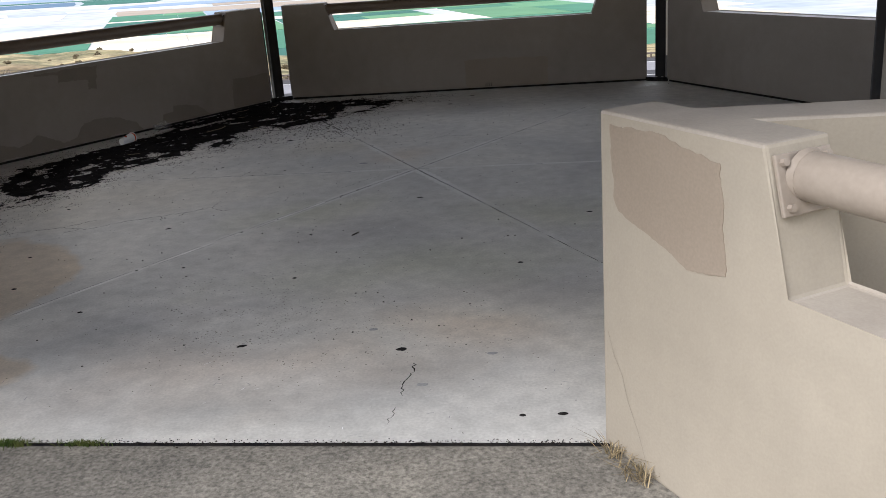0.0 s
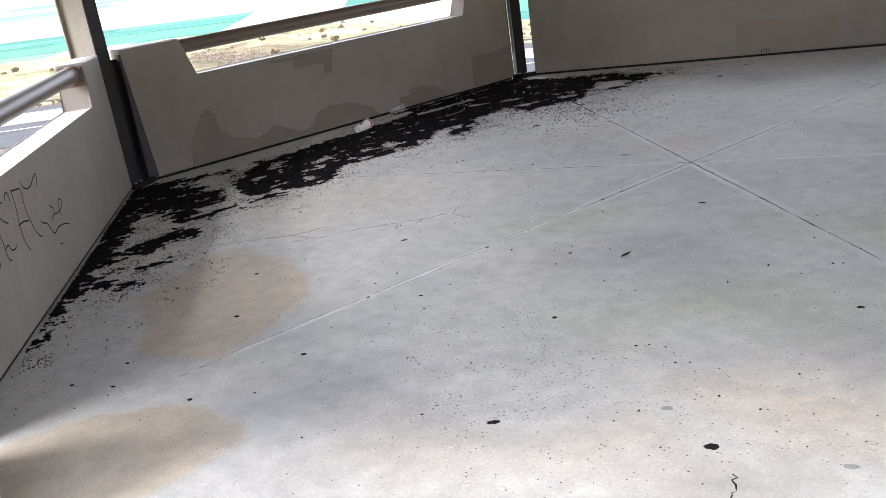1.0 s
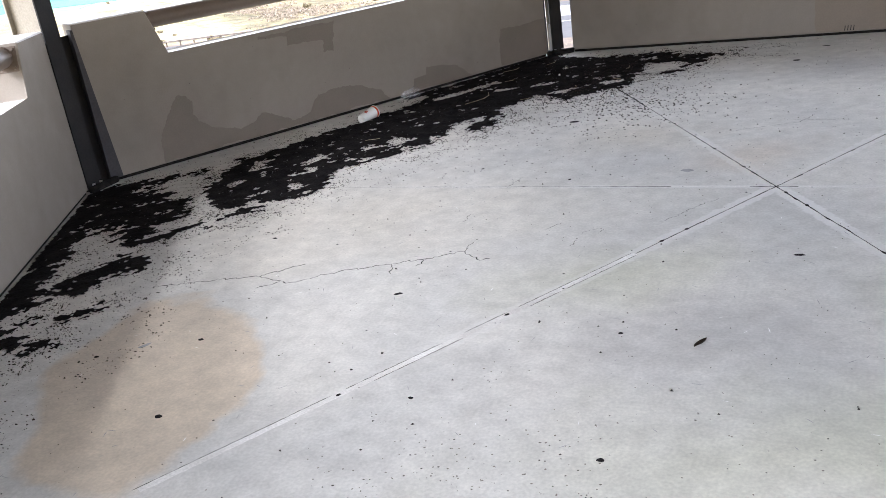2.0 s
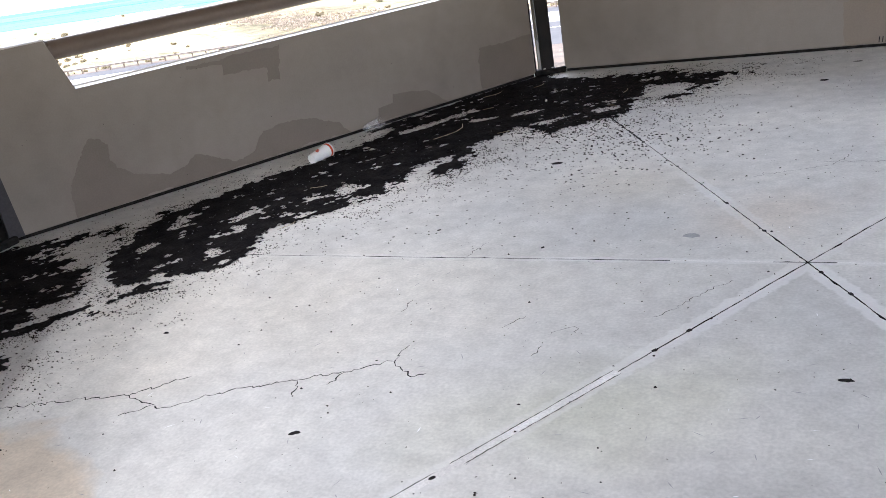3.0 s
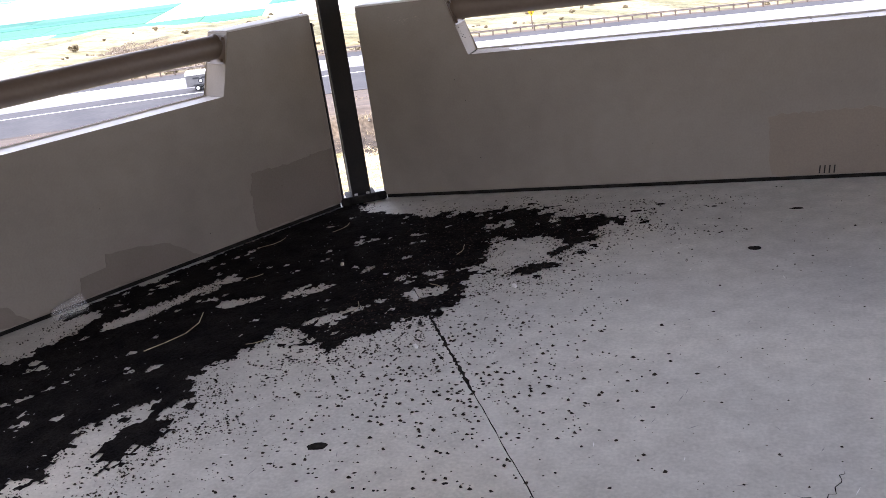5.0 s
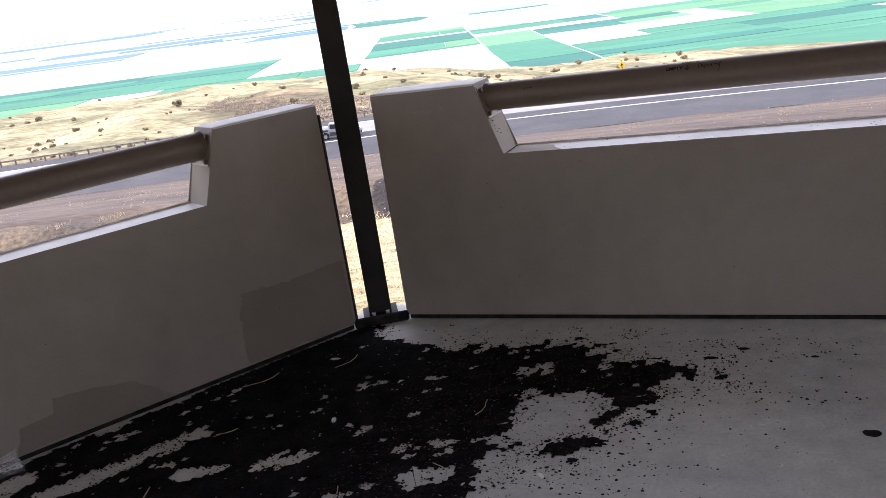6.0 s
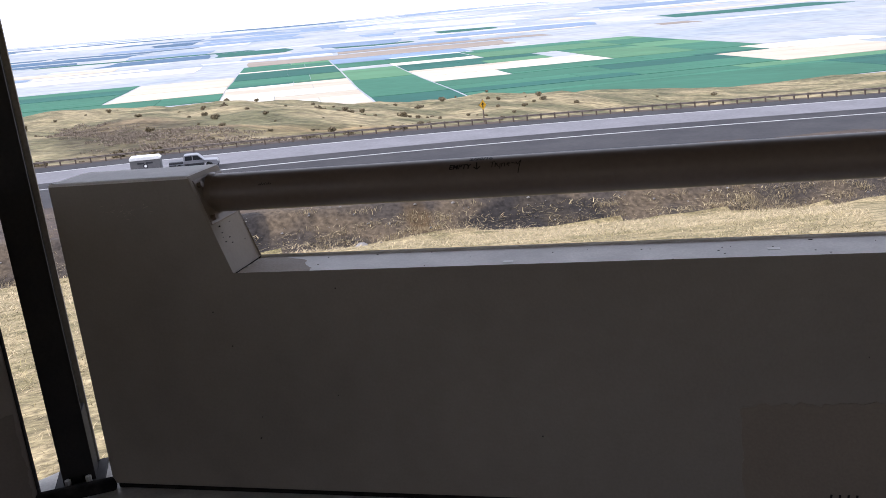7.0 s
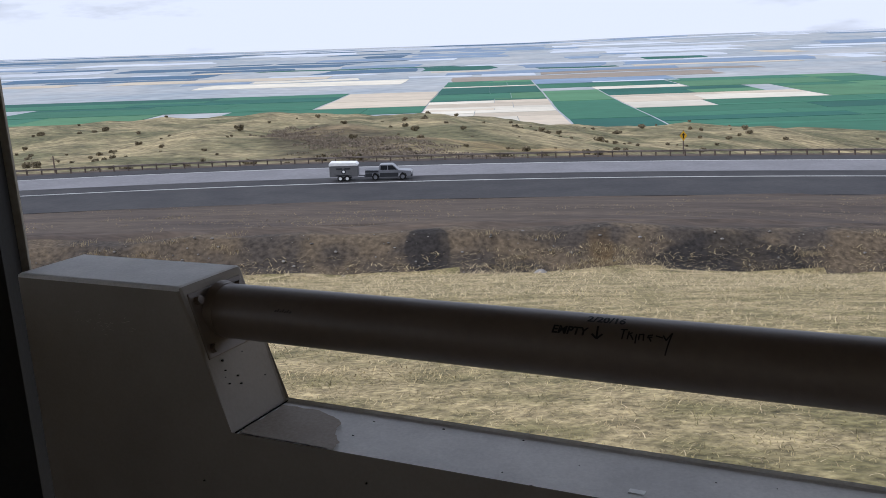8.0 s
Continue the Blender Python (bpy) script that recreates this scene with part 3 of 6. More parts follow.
def scrawl(parent):
    """Illegible looping handwriting, two rows and a small tag beside it."""
    bm = bmesh.new()
    upper_row = [[(-0.92, 0.70), (-0.88, 0.71), (-0.86, 0.68), (-0.79, 0.65)], [(-0.75, 0.65), (-0.74, 0.67), (-0.69, 0.69), (-0.68, 0.63)], [(-0.63, 0.67), (-0.56, 0.66), (-0.48, 0.65), (-0.51, 0.55), (-0.49, 0.49), (-0.44, 0.39), (-0.37, 0.35)], [(-0.46, 0.68), (-0.45, 0.64), (-0.35, 0.61), (-0.21, 0.66), (-0.17, 0.65), (-0.23, 0.59)]]
    lower_row = [[(-0.63, 0.68), (-0.63, 0.57), (-0.66, 0.47), (-0.64, 0.39), (-0.60, 0.35)], [(-0.67, 0.50), (-0.59, 0.50), (-0.50, 0.48)], [(-0.98, 0.64), (-0.96, 0.59), (-0.94, 0.54), (-0.93, 0.47), (-0.93, 0.41), (-0.89, 0.39)], [(-0.96, 0.61), (-0.89, 0.61), (-0.84, 0.57), (-0.79, 0.55)], [(-0.93, 0.46), (-0.87, 0.47), (-0.86, 0.43), (-0.79, 0.42), (-0.78, 0.44)], [(-1.13, 0.47), (-1.11, 0.42), (-1.06, 0.41), (-1.03, 0.43)]]
    tag = [[(-0.32, 0.43), (-0.31, 0.41), (-0.23, 0.39), (-0.19, 0.33), (-0.15, 0.30), (-0.07, 0.32), (0.07, 0.30), (0.16, 0.27)], [(-0.12, 0.46), (-0.03, 0.41), (-0.14, 0.38)], [(-0.06, 0.39), (0.05, 0.38), (0.14, 0.41), (0.11, 0.44), (0.05, 0.44), (0.04, 0.39), (0.06, 0.35)], [(-0.12, 0.23), (-0.06, 0.22)]]
    for line in upper_row + lower_row + tag:
        # rounded through the corners
        pts = line
        for _ in range(2):
            pts = [pts[0]] + [(p[0] * (1 - t) + q[0] * t, p[1] * (1 - t) + q[1] * t) for p, q in zip(pts, pts[1:]) for t in (0.25, 0.75)] + [pts[-1]]
        stroke(bm, pts, 0.0085)
    return part("marker_scrawl", bm, M_INK, parent, "black marker scrawl")


scrawl(sw)
bm = bmesh.new()
stroke(bm, [(0.03, 0.40), (0.06, 0.33), (0.10, 0.28), (0.13, 0.20), (0.18, 0.12), (0.22, 0.03)], 0.001, y=-0.0012)
part("hairline_crack", bm, M_PATCH, wing)
bm = bmesh.new()
rng = random.Random(77)
for _ in range(26):
    x, z, d = rng.gauss(-1.78, 0.04), rng.gauss(0.972, 0.010), rng.uniform(0.004, 0.016)
    stroke(bm, [(x, z), (x + d, z + rng.uniform(-0.004, 0.006))], rng.uniform(0.0006, 0.0016), y=-0.0012)
part("scratch", bm, M_RUBBED, walls[90])


# ---- steel posts at the corners ----
def steel_post(m, depth=0.27, w=0.12, closed=False):
    h = 2.36
    post = thing("steel_post", m, "dark bronze steel roof post standing in the parapet gap", "post", "roof posts")
    part("inner_flange", box(bmesh.new(), 0, 0.014, -w / 2, w / 2, 0.012, h, bevel=0.002), M_BRONZE, post, "dark bronze flange")
    part("web", box(bmesh.new(), 0.014, depth - 0.014, -0.034, 0.034, 0.012, h), M_BRONZE if depth < 0.2 else M_WEB, post, "" if depth < 0.2 else "pale weathered web, daylight put into its colour")
    part("outer_flange", box(bmesh.new(), depth - 0.014, depth, -w / 2, w / 2, 0.012, h, bevel=0.002), M_WEB, post)
    part("base_plate", box(bmesh.new(), -0.045, depth - 0.0, -w / 2 - 0.03, w / 2 + 0.03, 0, 0.012, bevel=0.002), M_BRONZE, post)
    # dark sheet added to stop light in the gap and stand for its shade
    if closed:
        part("gap_shade_plate", box(bmesh.new(), 0.018, 0.026, -0.166, 0.166, 0.014, 1.0, bevel=0.002), M_BRONZE, post, "dark bronze sheet added as shade in the gap")
    for y in (-1, 1):
        part("cleat", box(bmesh.new(), 0.014, 0.11, y * 0.046 - 0.006, y * 0.046 + 0.006, 0.012, 0.26, bevel=0.002), M_BRONZE, post)
        part("anchor_bolt", tube(bmesh.new(), (-0.024, y * 0.034, 0.012), (-0.024, y * 0.034, 0.04), 0.011, n=6), M_TOPCOAT, post, "pale bolt head")
    return post


def threshold(a):
    """Low grimy kerb that closes the gap between two parapets in front of a post."""
    r = 4.235 if a == 180 else 4.265
    ob = finish(box(bmesh.new(), r, r + 0.04, -0.13, 0.13, 0.0, 0.045, bevel=0.012), "kerb", M_BLACKJOINT)
    ob.matrix_world = pose(0, 0, 0, 0, 0, a)
    tagged(ob, "low black grimy kerb between two parapets", "kerb", "kerbs in the gaps")


for a in (120, 180, 60, 0, 240, 300):
    steel_post(pose(2.10, -3.69, 0, 0, 0, 270) if a == 300 else pose(0, 0, 0, 0, 0, a) @ Matrix.Translation((4.335 if a == 180 else 4.375, 0, 0)), 0.16 if a == 120 else 0.27, 0.13 if a == 180 else 0.108 if a == 120 else 0.12, a == 180)
    if a not in (240, 300):
        threshold(a)

# ---- roof, never seen itself: it shades the floor ----
bm = bmesh.new()
R_OUT = 5.35 / math.cos(radians(30))
low = [bm.verts.new((R_OUT * math.cos(radians(a)), R_OUT * math.sin(radians(a)), 2.36)) for a in range(0, 360, 60)]
fas = [bm.verts.new((v.co.x, v.co.y, 2.66)) for v in low]
tip = bm.verts.new((0, 0, 3.9))
bm.faces.new(low[::-1])
for i in range(6):
    bm.faces.new((low[i], low[(i + 1) % 6], fas[(i + 1) % 6], fas[i]))
    bm.faces.new((fas[i], fas[(i + 1) % 6], tip))
tagged(finish(bm, "ceiling", M_ROOF), "brown painted shelter roof on steel posts", "roof", kind="structure")

# ---- floor: six slabs meeting at the middle ----
bm = bmesh.new()
RF = EDGE / math.cos(radians(30))
ring0 = [bm.verts.new((RF * math.cos(radians(a)), RF * math.sin(radians(a)), -0.02)) for a in range(0, 360, 60)]
ring1 = [bm.verts.new((RF * math.cos(radians(a)), RF * math.sin(radians(a)), -0.9)) for a in range(0, 360, 60)]
bm.faces.new(ring0)
bm.faces.new(ring1[::-1])
for i in range(6):
    bm.faces.new((ring1[i], ring1[(i + 1) % 6], ring0[(i + 1) % 6], ring0[i]))
for f in bm.faces:
    f.material_index = 0 if f.normal.z > 0.5 or f.calc_center_median().z > -0.1 else 1
floor = tagged(finish(bm, "floor", [M_BLACKJOINT, M_WALK]), "smooth grey concrete floor in six wedges, stained and cracked", "floor", kind="structure")


def floor_slab(i):
    """A wedge with eased edges; the open joints are about 7 mm wide."""
    bm = bmesh.new()
    mid = radians(60 * i + 30)
    gap = 0.0026
    a0, a1 = radians(60 * i), radians(60 * i + 60)
    shift = Vector((math.cos(mid), math.sin(mid))) * (gap / math.sin(radians(30)))
    corner = [shift] + [Vector((RF * math.cos(a), RF * math.sin(a))) + shift * 0.9 - Vector((math.cos(mid), math.sin(mid))) * 0.006 for a in (a0, a1)]
    rg = random.Random(70 + i)
    pts = []
    for k in range(3):
        p, q = corner[k], corner[(k + 1) % 3]
        n = int((q - p).length / 0.022)
        inward = Vector((-(q - p).y, (q - p).x)).normalized()
        pts.append(p)
        chip = 0.0
        for s in range(1, n):
            # spalled edge: small chips, now and then a larger one
            chip = 0.5 * chip + rg.uniform(-0.0014, 0.0014) + (rg.uniform(0.002, 0.006) if rg.random() < 0.03 else 0.0)
            pts.append(p + (q - p) * s / n + inward * max(chip, -0.0019))
    top = [bm.verts.new((p.x, p.y, 0.0)) for p in pts]
    bot = [bm.verts.new((p.x, p.y, -0.02)) for p in pts]
    f = bm.faces.new(top)
    n = len(pts)
    for k in range(n):
        bm.faces.new((bot[k], bot[(k + 1) % n], top[(k + 1) % n], top[k]))
    for f in bm.faces:
        f.material_index = 1 if f.calc_center_median().z < -0.004 else 0
    return part("slab", bm, [M_CONCRETE, M_BLACKJOINT], floor)


for i in range(6):
    floor_slab(i)

# approach path outside the entrance
bm = bmesh.new()
box(bm, -4.5, 6.5, -14.0, -EDGE - 0.008, -0.30, -0.006, bevel=0.005)
part("joint_filler", box(bmesh.new(), -2.3, 1.3, -EDGE - 0.0078, -EDGE + 0.0045, -0.05, -0.003), M_BLACKJOINT, floor, "black dirt-filled joint")
tagged(finish(bm, "pavement", M_WALK), "rough broom-finished concrete path before the shelter", "pavement", kind="structure")

# ---- the land: u runs ahead and down the slope, v to the side ----
UX, UY = -0.469, 0.883


def uv_xy(u, v):
    return u * UX + v * UY, u * UY - v * UX


def road_u(v):
    """How far ahead the road's near white line lies; the road bends slowly, and runs straight on beyond the view."""
    d = max(-75.0, min(75.0, v + 18.0))
    e = (v + 18.0) - d
    return 112.0 - 0.0017 * d * d - 2 * 0.0017 * d * e


# Negative u is an unseen hillside, raised to block low southern sky light.
PROFILE = [(-4000, 420), (-1200, 215), (-400, 74), (-60, 9.0), (-25, 1.6), (-14, -0.15), (-6, -0.32), (0, -0.8), (5, -1.15), (20, -4.3), (46.4, -10.0), (47.4, -9.6), (49.0, -8.45), (52, -8.6),
           (99, -15.55), (134, -15.6), (142, -17.0), (165, -19.6), (230, -23.5), (320, -27.5), (400, -30.5), (470, -36), (640, -84), (900, -85), (1700, -85), (3000, -68), (4900, -46)]


def lean(u, v):
    """The whole hillside and the plain fall a little to the east, as the road does on its grade."""
    k = max(0.0, min(1.0, (u - 10) / 32))
    k = k * k * (3 - 2 * k)
    return k * (0.007 * u - 0.028 * max(-0.9 * u, min(0.9 * u, v)))


def land(u, v):
    bend = (road_u(v) - 112.0)
    far = max(0.0, min(1.0, (u - 150) / 250))
    near = max(0.0, min(1.0, (u - 12) / 20))
    w = u - bend * (1 - far) * (0.55 + 0.45 * max(0.0, min(1.0, (u - 50) / 45))) * near
    for (a, za), (b, zb) in zip(PROFILE, PROFILE[1:]):
        if w <= b:
            t = (w - a) / (b - a)
            z = za + (zb - za) * max(t, 0)
            break
    else:
        z = PROFILE[-1][1]
    if 140 < u < 640:
        k = min(1, (u - 140) / 80) * min(1, (640 - u) / 120)
        slant = v / max(u, 1)
        fall = max(0.0, min(1.0, slant / 0.24))
        side_tilt = -slant * 7.5 - 26 * min(slant * slant, 0.36) - 6.5 * fall * fall * (3 - 2 * fall)
        gully = 4.2 * noise.noise(Vector((v * 0.012, u * 0.008, 3.1))) + 2.6 * noise.noise(Vector((v * 0.04, u * 0.03, 7.7))) + 0.75 * noise.noise(Vector((v * 0.13, u * 0.1, 1.7)))
        z += k * (side_tilt * min(1, u / 300) + gully)
    elif 45 < w < 54:
        z += 0.28 * noise.noise(Vector((v * 0.35, u * 0.5, 0.3))) + 0.15 * noise.noise(Vector((v * 1.1, u * 1.1, 5.3)))
    elif 8 < w <= 45:
        z += 0.10 * noise.noise(Vector((v * 0.2, u * 0.2, 2.3)))
    if u > 3000 and v > 500:
        z += min(1.0, (u - 3000) / 1500) * min(1, (v - 500) / 900) * 15 * (1 + 0.5 * noise.noise(Vector((v * 0.0012, u * 0.001, 4.4))))
    if v > 4 and 8 < w < 75:
        # the lawn and its bank fall away to the side
        a, b, c = min(1, (v - 4) / 36), min(1, (w - 8) / 20), max(0, min(1, (75 - w) / 17))
        z -= 1.0 * a * a * (3 - 2 * a) * b * c
    return z + lean(u, v)


def steps(spans):
    out = []
    for a, b, d in spans:
        n = max(1, round((b - a) / d))
        out += [a + (b - a) * i / n for i in range(n)]
    return out + [spans[-1][1]]


US = steps([(-4300, -400, 600), (-400, -40, 40), (-40, 6, 3), (6, 44, 1.6), (44, 54, 0.5), (54, 96, 3), (96, 140, 2.2), (140, 480, 7), (480, 660, 20), (660, 1700, 100), (1700, 4900, 200)])
VS = steps([(-4800, -1500, 400), (-1500, -400, 80), (-400, -80, 16), (-80, 80, 2.0), (80, 400, 16), (400, 1500, 80), (1500, 4800, 400)])


def build_ground():
    verts, faces, slots = [], [], []
    for u in US:
        for v in VS:
            verts.append((*uv_xy(u, v), land(u, v)))
    nv = len(VS)
    for i in range(len(US) - 1):
        for j in range(nv - 1):
            faces.append((i * nv + j, i * nv + j + 1, (i + 1) * nv + j + 1, (i + 1) * nv + j))
            u, v = (US[i] + US[i + 1]) / 2, (VS[j] + VS[j + 1]) / 2
            w = u - (road_u(v) - 112.0) * (0.55 + 0.45 * max(0.0, min(1.0, (u - 50) / 45)))
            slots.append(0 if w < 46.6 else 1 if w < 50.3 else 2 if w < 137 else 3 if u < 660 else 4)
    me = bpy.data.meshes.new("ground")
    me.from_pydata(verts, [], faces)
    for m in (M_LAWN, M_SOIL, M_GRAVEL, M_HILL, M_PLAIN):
        me.materials.append(m)
    me.polygons.foreach_set("material_index", slots)
    me.polygons.foreach_set("use_smooth", [True] * len(faces))
    return tagged(new("ground", me), "dry grassy slope, stony bank, brown gravel and wide farm plain", "ground", kind="structure")


ground = build_ground()


def ribbon(off0, off1, v0, v1, lift, step=4.0):
    """A strip that follows the road between two offsets from its white line."""
    bm = bmesh.new()
    prev = None
    across = max(1, round((off1 - off0) / 3))
    n = int((v1 - v0) / step)
    for i in range(n + 1):
        v = v0 + (v1 - v0) * i / n
        now = []
        for k in range(across + 1):
            off = off0 + (off1 - off0) * k / across
            x, y = uv_xy(road_u(v) + off, v)
            now.append(bm.verts.new((x, y, -15.6 + lift + lean(road_u(v) + off, v))))
        low = [bm.verts.new((p.co.x, p.co.y, p.co.z - 0.9)) for p in (now[0], now[-1])]
        if prev:
            for k in range(across):
                bm.faces.new((prev[0][k], prev[0][k + 1], now[k + 1], now[k]))
            bm.faces.new((prev[0][0], now[0], low[0], prev[1][0]))
            bm.faces.new((prev[0][-1], prev[1][1], low[1], now[-1]))
        prev = (now, low)
    return bm


road = tagged(finish(ribbon(-12.5, 19.0, -420, 420, 0.10), "road", M_ASPHALT), "grey highway with dark shoulders and a pale lane", "road", kind="structure")
part("pale_lane", ribbon(4.6, 13.6, -420, 420, 0.14), M_LANE, road, "pale worn lane")
part("edge_line", ribbon(-0.11, 0.11, -420, 420, 0.15), M_LINE, road, "white edge line")
part("edge_line", ribbon(13.75, 14.0, -420, 420, 0.15), M_LINE, road, "white edge line")


# ---- fields on the plain ----
def field_material(name, c):
    return surface(name, c, [k * 0.86 for k in c], rough=0.95, scale=0.01, fine=0.06, bump=0, fine_amount=0.08, obj_random=0.10, scale3=(1, 2, 1))


# blue and haze carry distance haze in their colour, navy a cloud's shadow
CROPS = {"green": field_material("young_wheat", (0.05, 0.17, 0.105)), "deep": field_material("dark_green_crop", (0.03, 0.125, 0.095)), "lime": field_material("light_green_crop", (0.10, 0.23, 0.12)),
         "tan": field_material("pale_stubble", (0.60, 0.51, 0.39)), "cream": field_material("bleached_stubble", (0.70, 0.64, 0.52)), "brown": field_material("tilled_soil", (0.30, 0.25, 0.2)),
         "blue": field_material("hazed_blue_grey_land", (0.215, 0.285, 0.38)), "navy": field_material("cloud_shadow_land", (0.085, 0.15, 0.225)), "haze": field_material("haze_pale_land", (0.58, 0.61, 0.655))}


def field(crop, v0, v1, u0, u1):
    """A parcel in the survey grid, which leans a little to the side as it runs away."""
    bm = bmesh.new()
    nu, nw = max(1, int((u1 - u0) / 60)), max(2, int((v1 - v0) / 40))
    wob = 2.0 if u0 < 1750 else 0.014 * u0
    grid = []
    for i in range(nu + 1):
        row = []
        for j in range(nw + 1):
            u, v = u0 + (u1 - u0) * i / nu, v0 + (v1 - v0) * j / nw
            v += 0.07 * u
            q = Vector((v * 0.006, u * 0.006, 2.2))
            u, v = u + wob * noise.noise(q), v + 1.5 * wob * noise.noise(q + Vector((9, 9, 9)))
            row.append(bm.verts.new((*uv_xy(u, v), land(u, v) + 0.5)))
        grid.append(row)
    for i in range(nu):
        for j in range(nw):
            bm.faces.new((grid[i][j], grid[i][j + 1], grid[i + 1][j + 1], grid[i + 1][j]))
    edge = bmesh.ops.extrude_edge_only(bm, edges=[e for e in bm.edges if e.is_boundary])
    for v in edge["geom"]:
        if isinstance(v, bmesh.types.BMVert):
            v.co.z -= 1.5
    return part("field", bm, CROPS[crop], ground)


MIDDLE_FIELDS = [("cream", -82, 75, 1040, 1130), ("tan", -82, 75, 1130, 1235), ("green", -82, 75, 1240, 1385), ("deep", -82, -2.4, 1390, 1560), ("cream", -82, 75, 1565, 1590),
          ("deep", -2, 75, 1390, 1560), ("green", -82, 75, 1595, 1750), ("tan", -225, -84, 1180, 1290), ("tan", -225, -84, 1295, 1480), ("green", -330, -84, 1070, 1175),
          ("cream", -330, -190, 1015, 1066), ("green", -650, -230, 1180, 1330), ("deep", -900, -230, 1335, 1500), ("lime", -900, -420, 1040, 1175), ("brown", -700, -340, 960, 1036)]
EASTERN_FIELDS = [("green", 78, 160, 930, 1180), ("lime", 78, 160, 1185, 1400), ("cream", 163, 257, 1045, 1130), ("tan", 163, 420, 1133, 1260), ("green", 163, 520, 880, 1042),
          ("green", 260, 600, 1045, 1130), ("deep", 163, 380, 1263, 1400), ("cream", 160, 300, 1405, 1470), ("lime", 424, 640, 1133, 1400), ("tan", 524, 720, 880, 1040),
          ("cream", 604, 780, 1045, 1128), ("green", 78, 300, 1475, 1600), ("blue", 78, 330, 1605, 1750), ("lime", 305, 640, 1405, 1640), ("green", 163, 700, 690, 876), ("tan", -82, 75, 850, 1036), ("deep", 78, 160, 760, 926), ("cream", -330, -84, 850, 1012)]
for f in MIDDLE_FIELDS + EASTERN_FIELDS:
    crop, v0, v1, u0, u1 = f
    rng = random.Random(int(u0 * 7 + v0))
    if v1 - v0 < 150:
        field(*f)
        continue
    # wide parcels are worked in strips, now and then with another crop
    cuts = [u0] + sorted(rng.uniform(u0 + 20, u1 - 20) for _ in range(rng.choice((1, 2, 2)))) + [u1]
    for a, e in zip(cuts, cuts[1:]):
        part_v = v0 + (v1 - v0) * rng.choice((0.4, 0.55, 0.7))
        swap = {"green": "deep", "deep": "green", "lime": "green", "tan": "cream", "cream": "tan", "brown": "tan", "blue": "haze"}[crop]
        one, two = rng.choice(((crop, crop), (crop, swap), (swap, crop), (crop, "lime" if crop in ("green", "deep") else crop)))
        field(one, v0, part_v - 0.4, a, e - 1)
        field(two, part_v + 0.4, v1, a, e - 1)
rng = random.Random(11)
u0 = 1755.0
while u0 < 4700:
    du = rng.choice((45, 70, 110, 160)) * u0 / 1755
    u1 = min(u0 + du, 4850.0)
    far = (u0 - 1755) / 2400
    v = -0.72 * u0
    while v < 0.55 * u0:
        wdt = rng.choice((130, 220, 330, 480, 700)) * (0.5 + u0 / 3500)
        # farther parcels turn paler and bluer: haze by choice of crop colour
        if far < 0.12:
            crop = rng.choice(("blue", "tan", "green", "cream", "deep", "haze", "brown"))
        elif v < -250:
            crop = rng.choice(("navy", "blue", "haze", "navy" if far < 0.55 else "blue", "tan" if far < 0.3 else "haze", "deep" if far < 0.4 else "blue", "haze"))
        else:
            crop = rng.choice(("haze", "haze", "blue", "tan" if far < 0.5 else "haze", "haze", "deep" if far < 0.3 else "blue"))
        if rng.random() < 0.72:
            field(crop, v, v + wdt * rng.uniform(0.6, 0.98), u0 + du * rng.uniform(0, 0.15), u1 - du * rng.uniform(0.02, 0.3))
        v += wdt
    u0 = u1 + 4


# ---- roadside things ----
def guardrail():
    g = thing("guardrail", None, "weathered steel guardrail on short posts along the highway", "guardrail")
    off, v0, v1, gap = 20.0, -120.0, 120.0, 1.95
    bm = bmesh.new()
    prof = [(0.0, 0.47), (0.05, 0.52), (0.0, 0.58), (0.0, 0.62), (0.05, 0.68), (0.0, 0.74)]
    prev = None
    n = 80
    for i in range(n + 1):
        v = v0 + (v1 - v0) * i / n
        foot = -15.5 + lean(road_u(v) + off, v)
        now = [bm.verts.new((*uv_xy(road_u(v) + off - 0.14 - d, v), foot + h)) for d, h in prof] + [bm.verts.new((*uv_xy(road_u(v) + off - 0.12, v), foot + h)) for d, h in prof[::-1]]
        if prev:
            m = len(now)
            for k in range(m):
                bm.faces.new((prev[k], prev[(k + 1) % m], now[(k + 1) % m], now[k]))
        prev = now
    part("rail_beam", bm, M_STEEL, g, "rusty steel beam")
    base = box(bmesh.new(), -0.09, 0.09, -0.11, 0.11, -1.1, 0.78, bevel=0.01)
    me = None
    for i in range(int((v1 - v0) / gap) + 1):
        v = v0 + gap * i
        x, y = uv_xy(road_u(v) + off, v)
        if me is None:
            ob = part("post", base, M_WOOD, g)
            me = ob.data
        else:
            ob = new("post", me)
            ob.parent = g
        ob.matrix_world = pose(x, y, -15.5 + lean(road_u(v) + off, v), 0, 0, 28)


guardrail()


